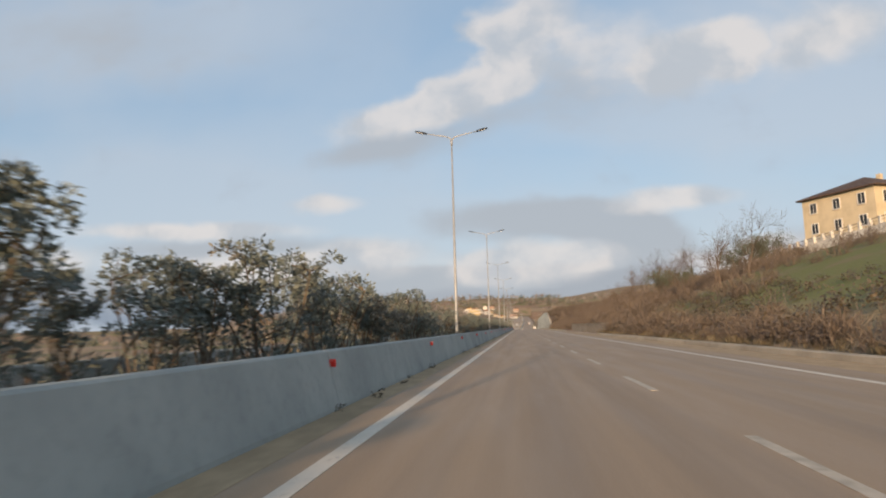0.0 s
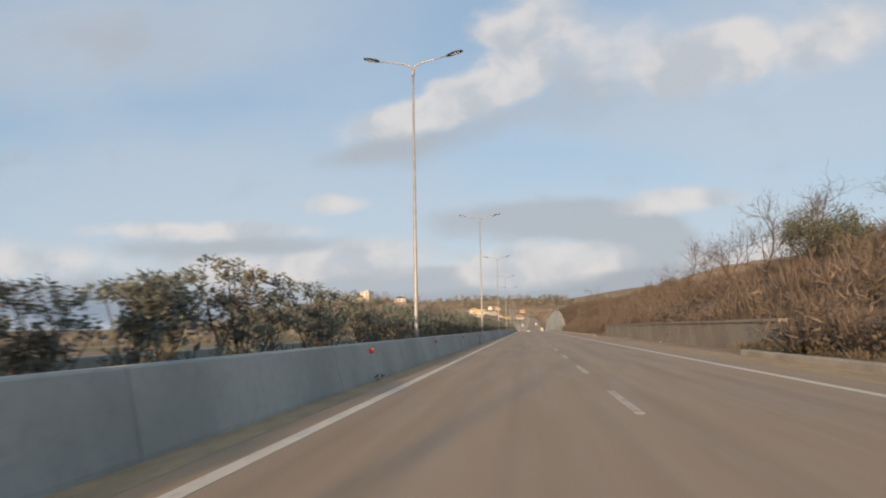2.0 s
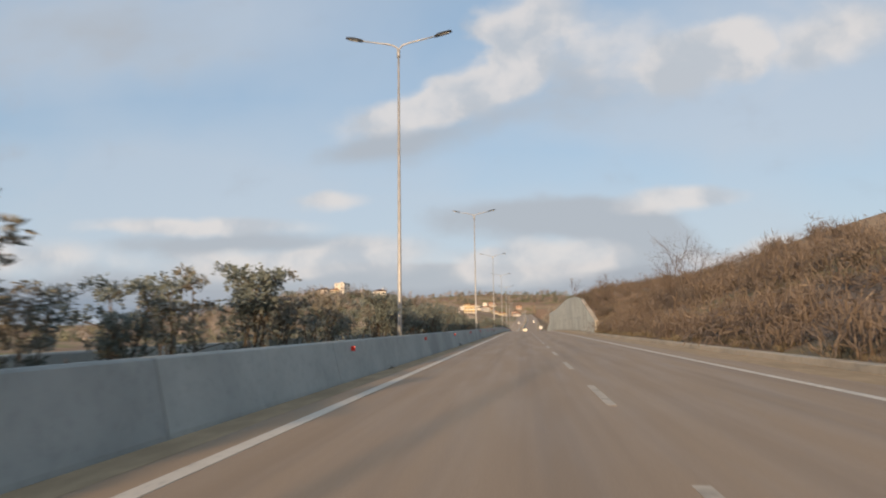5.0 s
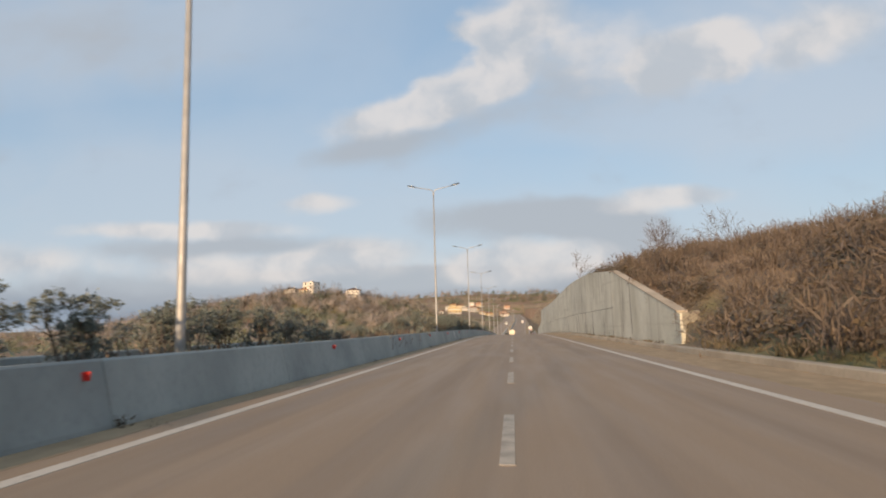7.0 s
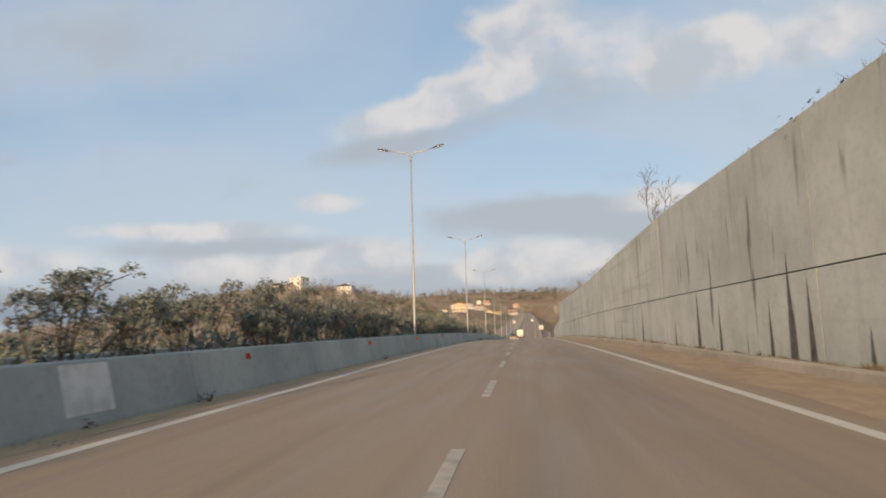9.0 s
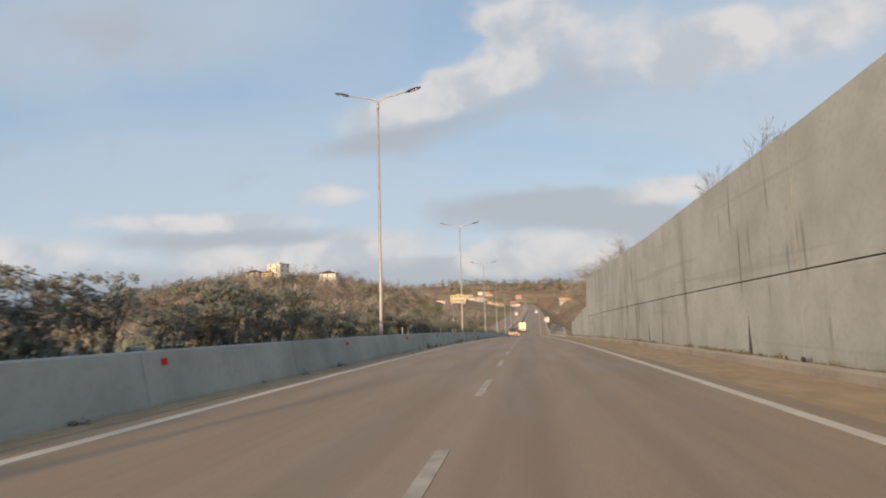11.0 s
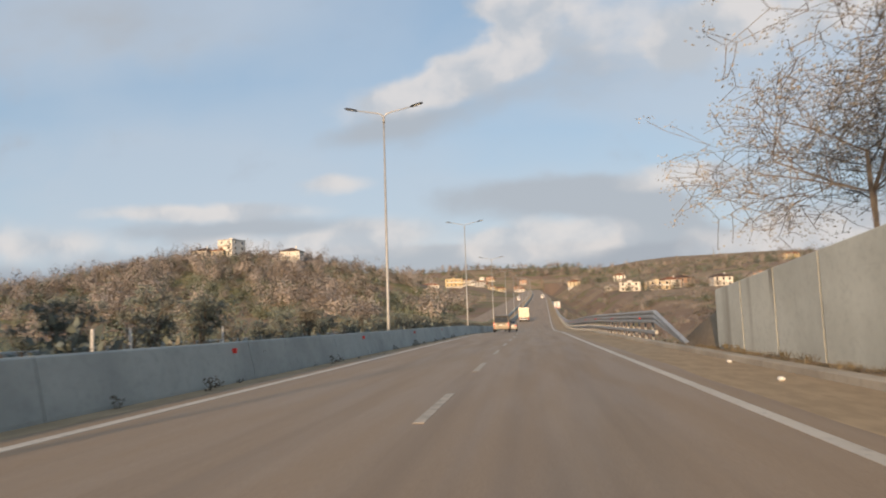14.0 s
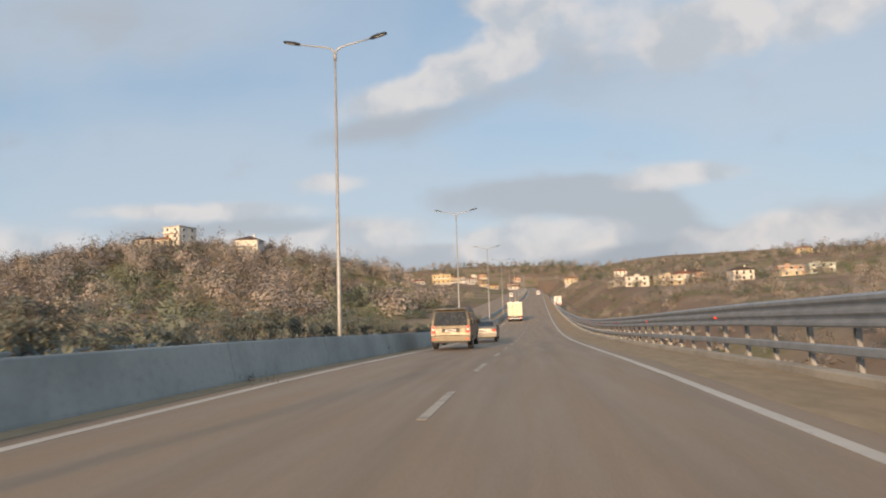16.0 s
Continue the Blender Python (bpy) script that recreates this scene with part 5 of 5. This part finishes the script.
# villas over the cutting at the start
house("cream two-storey villa with arches and a brown hipped roof", 47, 95, 12, 11, 2, CREAM, DARK_TILE, 24, group="villas on the slope", storey=2.9, arched=True, lift=0.0)
house("tall white villa with wide brown eaves", 57, 83, 11, 11, 3, OFFWHITE, DARK_TILE, 5, group="villas on the slope", balconies=True)
garden_wall = thing("garden_wall", "pale garden wall with posts and a balustrade above the grassy slope", "wall", kind="structure")
rows = [(34.5, 106.0), (36.0, 98.0), (37.8, 89.5), (39.2, 81.0), (40.4, 72.5), (41.5, 64.0)]
for (xa, ya), (xb, yb) in zip(rows, rows[1:]):
    za, zb = ground_z(xa, ya), ground_z(xb, yb)
    bm = bmesh.new()
    lo = [bm.verts.new(p) for p in ((xa, ya, za - 0.6), (xa + 0.3, ya, za - 0.6), (xb + 0.3, yb, zb - 0.6), (xb, yb, zb - 0.6))]
    hi = [bm.verts.new(p) for p in ((xa, ya, za + 1.25), (xa + 0.3, ya, za + 1.25), (xb + 0.3, yb, zb + 1.25), (xb, yb, zb + 1.25))]
    bm.faces.new(lo), bm.faces.new(hi)
    for k in range(4):
        bm.faces.new((lo[k], lo[(k + 1) % 4], hi[(k + 1) % 4], hi[k]))
    part("wall", bm, OFFWHITE, garden_wall)
    for i in range(5):
        f = i / 5
        px, py, pz = xa + (xb - xa) * f, ya + (yb - ya) * f, za + (zb - za) * f + 1.25
        part("post", boxed(px - 0.02, px + 0.32, py - 0.17, py + 0.17, pz - 0.05, pz + 0.95), OFFWHITE, garden_wall)
    bm = bmesh.new()
    tube(bm, [(xa + 0.15, ya, za + 2.05), (xb + 0.15, yb, zb + 2.05)], 0.05, 6)
    tube(bm, [(xa + 0.15, ya, za + 1.7), (xb + 0.15, yb, zb + 1.7)], 0.03, 6)
    part("rail", bm, DARK_METAL, garden_wall)

HILL = "houses on the wooded hill"
house("white three-storey block with balconies and a flat roof", -156, 674, 9, 10, 3, OFFWHITE, DARK_TILE, -14, True, True, 3.0, HILL, 2.2)
house("white hipped-roof house with a brown roof", -124, 676, 10, 9, 2, OFFWHITE, DARK_TILE, 6, False, True, 3.0, HILL, 1.6)
house("low white house with a brown roof among trees", -172, 676, 9, 8, 1, OFFWHITE, DARK_TILE, -8, False, False, 3.5, HILL, 3.0)
house("long white outbuilding with a clay roof", -160, 669, 7, 6, 1, CREAM, TERRACOTTA, -4, False, False, 3.5, HILL, 2.8)
house("small house with a dark roof", -132, 682, 7, 7, 1, GREY, DARK_TILE, 10, False, False, 2.0, HILL, 0.0)
house("grey farmhouse with a brown roof among trees", -206, 676, 9, 7, 1, GREY, DARK_TILE, -20, False, False, 2.0, HILL, 1.0)
house("small white house at the wood's edge", -79, 744, 7, 6, 1, OFFWHITE, DARK_TILE, 0, False, False, 2.0, HILL, 0.1)
house("yellow two-storey farmhouse on the open field", -72, 935, 14, 11, 2, YELLOW, TERRACOTTA, 6, True, True, 2.0, "houses of the village", 0.5, 3.3)
house("long low white shed beside the farmhouse", -92, 930, 16, 7, 1, OFFWHITE, TERRACOTTA, 4, False, False, 2.0, "houses of the village")
rng = random.Random(21)
wall_mats = [OFFWHITE, CREAM, OFFWHITE, PINK, GREY, YELLOW]
names = {"white_plaster": "white", "cream_plaster": "cream", "salmon_plaster": "salmon", "grey_plaster": "grey", "yellow_plaster": "yellow"}
for i in range(20):
    x, y = rng.uniform(-120, -16), rng.uniform(1080, 1420)
    mat = wall_mats[i % 6]
    house(names[mat.name] + " village house with a clay-tiled roof, far off", x, y, rng.uniform(7, 12), rng.uniform(7, 9), rng.choice((1, 2, 2)), mat, TERRACOTTA if i % 3 else DARK_TILE, rng.uniform(-25, 25), i % 4 == 0, False, 2.0, "houses of the village", 0.3)
RIGHT = "houses across the valley"
for x, y, w, f, mat, flat, label in (
        (36, 700, 9, 1, GREY, True, "low grey concrete shed across the valley"), (43, 684, 11, 2, OFFWHITE, True, "white two-storey house with a flat roof"),
        (55, 682, 12, 2, CREAM, True, "long cream house with a flat roof"), (64, 700, 9, 2, OFFWHITE, False, "white house with a brown roof"),
        (71, 712, 10, 2, PINK, False, "salmon house with a red tiled roof"), (84, 684, 10, 2, OFFWHITE, False, "white house with a clay roof"),
        (90, 716, 9, 1, PINK, False, "small salmon house with a clay roof"), (101, 680, 12, 2, PINK, True, "orange two-storey house with terraces"),
        (97, 668, 9, 1, CREAM, True, "low cream annexe below the orange house"), (114, 684, 12, 2, MINT, True, "pale green house with a flat roof"),
        (202, 963, 15, 2, YELLOW, False, "yellow house on the skyline"), (262, 900, 14, 2, OFFWHITE, False, "white house high on the slope"),
        (250, 870, 11, 1, PINK, False, "small house below the ridge"), (60, 900, 10, 2, OFFWHITE, False, "white house farther up the valley"), (28, 960, 12, 2, CREAM, False, "cream house near the road")):
    house(label, 1.4 + (x - 1.4) * 1.2, 363 + (y - 363) * 1.2, w, 8, f, mat, TERRACOTTA if len(label) % 2 else DARK_TILE, (x * 7) % 30 - 15, flat, f > 1 and flat, 2.0, RIGHT, -0.4, 2.6)


# ---------- vehicles ----------
def lofted(profile, half, bevel=0.035):
    """A body from a side outline of (y, z) points; half gives half the width at a height."""
    bm = bmesh.new()
    left = [bm.verts.new((-half(y, z), y, z)) for y, z in profile]
    right = [bm.verts.new((half(y, z), y, z)) for y, z in profile]
    n = len(profile)
    for k in range(n):
        bm.faces.new((left[k], left[(k + 1) % n], right[(k + 1) % n], right[k]))
    fl, fr = bm.faces.new(left), bm.faces.new(list(reversed(right)))
    bmesh.ops.recalc_face_normals(bm, faces=bm.faces[:])
    edges = list(fl.edges) + list(fr.edges)
    bmesh.ops.bevel(bm, geom=edges, offset=bevel, segments=2, affect="EDGES")
    return bm


def sheet(a, b, c, d, thick, out):
    """A thin plate on four corners, moved outward along out."""
    bm = bmesh.new()
    o = Vector(out).normalized()
    lo = [bm.verts.new(Vector(p) + o * 0.002) for p in (a, b, c, d)]
    hi = [bm.verts.new(Vector(p) + o * (0.002 + thick)) for p in (a, b, c, d)]
    bm.faces.new(lo), bm.faces.new(hi)
    for k in range(4):
        bm.faces.new((lo[k], lo[(k + 1) % 4], hi[(k + 1) % 4], hi[k]))
    return bm


def wheel(parent, x, y, r, wide):
    bm = tube(bmesh.new(), [(x - wide / 2, y, r), (x - wide / 2 + 0.03, y, r), (x + wide / 2 - 0.03, y, r), (x + wide / 2, y, r)], [r - 0.03, r, r, r - 0.03], 20)
    w = part("wheel", bm, RUBBER, parent, "black tyre")
    s = 1 if x > 0 else -1
    part("rim", tube(bmesh.new(), [(x + s * (wide / 2 - 0.02), y, r), (x + s * (wide / 2 + 0.008), y, r)], [r * 0.62, r * 0.58], 14), CHROME, w)


def plate_on(parent, y, z, w=0.5, h=0.115):
    p = part("number_plate", boxed(-w / 2, w / 2, y - 0.016, y - 0.002, z - h / 2, z + h / 2), PLATE, parent)
    for i in range(6):
        a = -w / 2 + 0.06 + i * (w - 0.12) / 6
        part("bar", boxed(a, a + 0.045, y - 0.02, y - 0.0165, z - h * 0.3, z + h * 0.3), INK, p)


def at_height(profile, z):
    """Where the rear outline (its first points) stands at height z."""
    pts = profile[:6]
    return float(np.interp(z, [p[1] for p in pts], [p[0] for p in pts]))


def van(x, y):
    v = thing("minivan", "champagne metallic minivan with a dark rear window, on the carriageway", "van", at=(x + road_x(y), y, road_z(y)))
    prof = [(0.06, 0.42), (0.0, 0.62), (0.03, 0.98), (0.13, 1.40), (0.27, 1.78), (0.42, 1.88), (0.8, 1.93), (2.9, 1.94), (3.5, 1.80), (4.05, 1.22), (4.7, 1.02), (4.88, 0.7), (4.85, 0.35), (3.0, 0.3), (0.6, 0.3)]
    half = lambda yy, z: (0.95 if z < 0.95 else 0.95 - 0.17 * min(1, (z - 0.95) / 0.95) ** 1.3) - (0.06 if z < 0.45 else 0)
    part("body", lofted(prof, half, 0.05), VAN_PAINT, v, "champagne bodywork")
    yt, yb = at_height(prof, 1.76), at_height(prof, 1.13)
    part("rear_window", sheet((-0.80, yb - 0.035, 1.13), (0.80, yb - 0.035, 1.13), (0.71, yt - 0.035, 1.76), (-0.71, yt - 0.035, 1.76), 0.012, (0, -1, 0.35)), GLASS, v, "dark tinted rear window")
    for s in (-1, 1):
        part("side_window", sheet((s * 0.915, 0.55, 1.12), (s * 0.915, 3.3, 1.12), (s * 0.815, 3.0, 1.72), (s * 0.815, 0.6, 1.72), 0.006, (s, 0, 0.15)), GLASS, v)
        lamp = part("tail_lamp", sheet((s * 0.70, at_height(prof, 0.78), 0.78), (s * 0.90, at_height(prof, 0.78), 0.78), (s * 0.87, at_height(prof, 1.14), 1.14), (s * 0.74, at_height(prof, 1.14), 1.14), 0.02, (0, -1, 0.15)), TAIL, v, "red tail lamp")
        part("indicator", sheet((s * 0.74, at_height(prof, 0.92) - 0.022, 0.92), (s * 0.88, at_height(prof, 0.92) - 0.022, 0.92), (s * 0.87, at_height(prof, 0.99) - 0.022, 0.99), (s * 0.75, at_height(prof, 0.99) - 0.022, 0.99), 0.006, (0, -1, 0.1)), WHITE, lamp)
        part("fog_reflector", boxed(s * 0.78 - 0.1, s * 0.78 + 0.1, -0.06, -0.03, 0.50, 0.55), TAIL, v)
        part("mirror", boxed(s * 1.06 - 0.1, s * 1.06 + 0.1, 3.25, 3.37, 1.12, 1.34, 0.02), VAN_PAINT, v)
        part("roof_rail", tube(bmesh.new(), [(s * 0.70, 0.7, 1.94), (s * 0.70, 0.8, 1.99), (s * 0.70, 2.7, 2.0), (s * 0.70, 2.8, 1.945)], 0.02, 6), DARK_METAL, v)
        for yy in (0.95, 3.95):
            wheel(v, s * 0.83, yy, 0.33, 0.22)
    part("bumper", boxed(-0.92, 0.92, -0.05, 0.14, 0.40, 0.70, 0.03), VAN_PAINT, v)
    part("bumper_lip", boxed(-0.80, 0.80, -0.062, 0.1, 0.34, 0.42, 0.01), BLACK, v, "black lower bumper edge")
    part("spoiler", boxed(-0.70, 0.70, 0.12, 0.5, 1.87, 1.91, 0.012), VAN_PAINT, v)
    part("wiper", tube(bmesh.new(), [(0.0, at_height(prof, 1.2) - 0.07, 1.17), (0.42, at_height(prof, 1.25) - 0.07, 1.24)], 0.012, 6), BLACK, v)
    part("plate_recess", sheet((-0.42, at_height(prof, 0.82), 0.82), (0.42, at_height(prof, 0.82), 0.82), (0.42, at_height(prof, 1.0), 1.0), (-0.42, at_height(prof, 1.0), 1.0), 0.004, (0, -1, 0.1)), BLACK, v)
    plate_on(v, at_height(prof, 0.9) - 0.01, 0.90)


def sedan(x, y):
    v = thing("sedan_car", "silver saloon car with a low boot, ahead of the minivan", "car", at=(x + road_x(y), y, road_z(y)))
    prof = [(0.06, 0.36), (0.0, 0.55), (0.03, 0.82), (0.10, 1.0), (0.55, 1.05), (1.2, 1.40), (1.6, 1.46), (2.5, 1.45), (3.3, 1.02), (4.3, 0.86), (4.45, 0.6), (4.4, 0.28), (2.5, 0.24), (0.7, 0.26)]
    half = lambda yy, z: 0.88 if z < 0.95 else 0.88 - 0.24 * min(1, (z - 0.95) / 0.5)
    part("body", lofted(prof, half, 0.05), SILVER, v, "silver bodywork")
    part("rear_window", sheet((-0.66, 0.62, 1.09), (0.66, 0.62, 1.09), (0.58, 1.16, 1.375), (-0.58, 1.16, 1.375), 0.006, (0, -1, 1.6)), GLASS, v)
    for s in (-1, 1):
        part("side_window", sheet((s * 0.86, 0.95, 1.04), (s * 0.86, 3.0, 1.04), (s * 0.70, 2.5, 1.38), (s * 0.70, 1.4, 1.38), 0.006, (s, 0, 0.4)), GLASS, v)
        part("tail_lamp", boxed(s * 0.70 - 0.14, s * 0.70 + 0.14, -0.02, 0.08, 0.72, 0.90, 0.02), TAIL, v, "red tail lamp")
        part("mirror", boxed(s * 0.96 - 0.09, s * 0.96 + 0.09, 2.75, 2.85, 0.96, 1.1, 0.02), SILVER, v)
        for yy in (0.85, 3.55):
            wheel(v, s * 0.77, yy, 0.31, 0.2)
    part("bumper", boxed(-0.86, 0.86, -0.05, 0.12, 0.34, 0.60, 0.03), SILVER, v)
    part("boot_trim", boxed(-0.5, 0.5, -0.012, 0.02, 0.86, 0.90), CHROME, v)
    plate_on(v, -0.004, 0.74)


def truck(x, y, label, box_mat, back=True):
    v = thing("box_truck", label, "truck", at=(x + road_x(y), y, road_z(y)))
    part("cargo_box", boxed(-1.24, 1.24, 0.0, 7.2, 0.95, 3.25, 0.03), box_mat, v)
    for s in (-1, 1):
        d = part("rear_door", boxed(min(s * 0.02, s * 1.2), max(s * 0.02, s * 1.2), -0.035, -0.002, 1.02, 3.18, 0.01), box_mat, v)
        part("lock_bar", tube(bmesh.new(), [(s * 0.35, -0.06, 1.05), (s * 0.35, -0.06, 3.15)], 0.022, 6), CHROME, d)
        part("hinge", boxed(s * 1.12 - 0.05, s * 1.12 + 0.05, -0.05, -0.036, 2.2, 2.3), CHROME, d)
        part("tail_lamp", boxed(s * 1.0 - 0.18, s * 1.0 + 0.18, -0.06, 0.04, 0.62, 0.78), TAIL, v, "red tail lamp")
        part("mudguard", boxed(s * 0.95 - 0.28, s * 0.95 + 0.28, 0.55, 0.60, 0.35, 1.0), BLACK, v)
        for yy in (1.3, 6.9):
            wheel(v, s * 0.98, yy, 0.46, 0.32)
    part("frame", boxed(-0.45, 0.45, 0.05, 8.4, 0.72, 0.945), BLACK, v)
    part("bumper", boxed(-1.15, 1.15, -0.05, 0.06, 0.48, 0.62, 0.01), PLATE, v)
    part("top_rail", boxed(-1.25, 1.25, -0.045, 0.02, 3.19, 3.27), TAIL if not back else CHROME, v)
    cab = part("cab", boxed(-1.15, 1.15, 7.35, 9.2, 0.6, 2.85, 0.12), WHITE, v)
    part("windscreen", boxed(-1.0, 1.0, 9.19, 9.215, 1.7, 2.6), GLASS, cab)
    plate_on(v, -0.05, 0.88)


van(-2.45, 394.4)
sedan(-2.1, 408.6)
truck(-2.3, 471.5, "cream box truck with closed rear doors on the carriageway", BOX_WHITE)


def road_sign(x, y):
    s = thing("road_sign", "white roadside panel on two steel posts, with worn dark marks", "road sign", at=(x + road_x(y), y, road_z(y) - 0.9))
    for dx in (-0.7, 0.7):
        part("post", tube(bmesh.new(), [(dx, 0, 0), (dx, 0, 3.7)], 0.05, 8), STEEL, s)
    board = part("panel", boxed(-1.0, 1.0, -0.1, -0.055, 1.5, 3.7, 0.015), WHITE, s)
    for i, w in enumerate((0.7, 0.5, 0.65)):
        part("bar", boxed(-w, w * 0.6, -0.108, -0.1015, 3.2 - 0.5 * i, 3.38 - 0.5 * i), INK, board)
    part("stripe", boxed(-0.9, 0.9, -0.108, -0.1015, 1.6, 1.8), RED, board)


road_sign(7.0, 540.0)


def far_van(x, y, label):
    v = thing("delivery_van", label, "van", at=(x + road_x(y), y, road_z(y)))
    prof = [(0.03, 0.4), (0.0, 0.7), (0.03, 1.2), (0.08, 1.8), (0.14, 2.3), (0.4, 2.4), (3.6, 2.4), (4.4, 1.5), (5.2, 1.2), (5.3, 0.4), (2.5, 0.35)]
    part("body", lofted(prof, lambda yy, z: 0.98 if z < 1.2 else 0.98 - 0.1 * (z - 1.2), 0.05), WHITE, v, "white bodywork", True)
    part("rear_window", boxed(-0.7, 0.7, 0.05, 0.10, 1.4, 1.95), GLASS, v)
    for s in (-1, 1):
        part("tail_lamp", boxed(s * 0.86 - 0.06, s * 0.86 + 0.06, -0.02, 0.05, 0.9, 1.4), TAIL, v)
        for yy in (0.9, 4.2):
            wheel(v, s * 0.86, yy, 0.34, 0.22)


far_van(1.9, 697.0, "white delivery van far along the carriageway")
far_van(-11.0, 664.0, "white delivery van on the opposite carriageway")

# ---------- litter on the shoulder ----------
rng = random.Random(5)
for y, x in ((318.5, 5.7), (333.8, 5.3), (338.0, 5.75), (307.0, 5.6), (66.0, 7.4), (90.0, 7.0), (97.0, 7.6), (105.0, 7.2), (329.2, 5.8)):
    bm = bmesh.new()
    bmesh.ops.create_icosphere(bm, subdivisions=2, radius=0.055)
    for v in bm.verts:
        v.co *= 1 + 0.35 * noise.noise(v.co * 14 + Vector((y, 0, 0)))
        v.co.z = max(-0.04, v.co.z * 0.7)
        v.co += Vector((x, y, road_z(y) + 0.048))
    tagged(part("crumpled_litter", bm, LITTER), "crumpled white plastic litter lying on the dusty shoulder", "litter", "litter along the kerb")
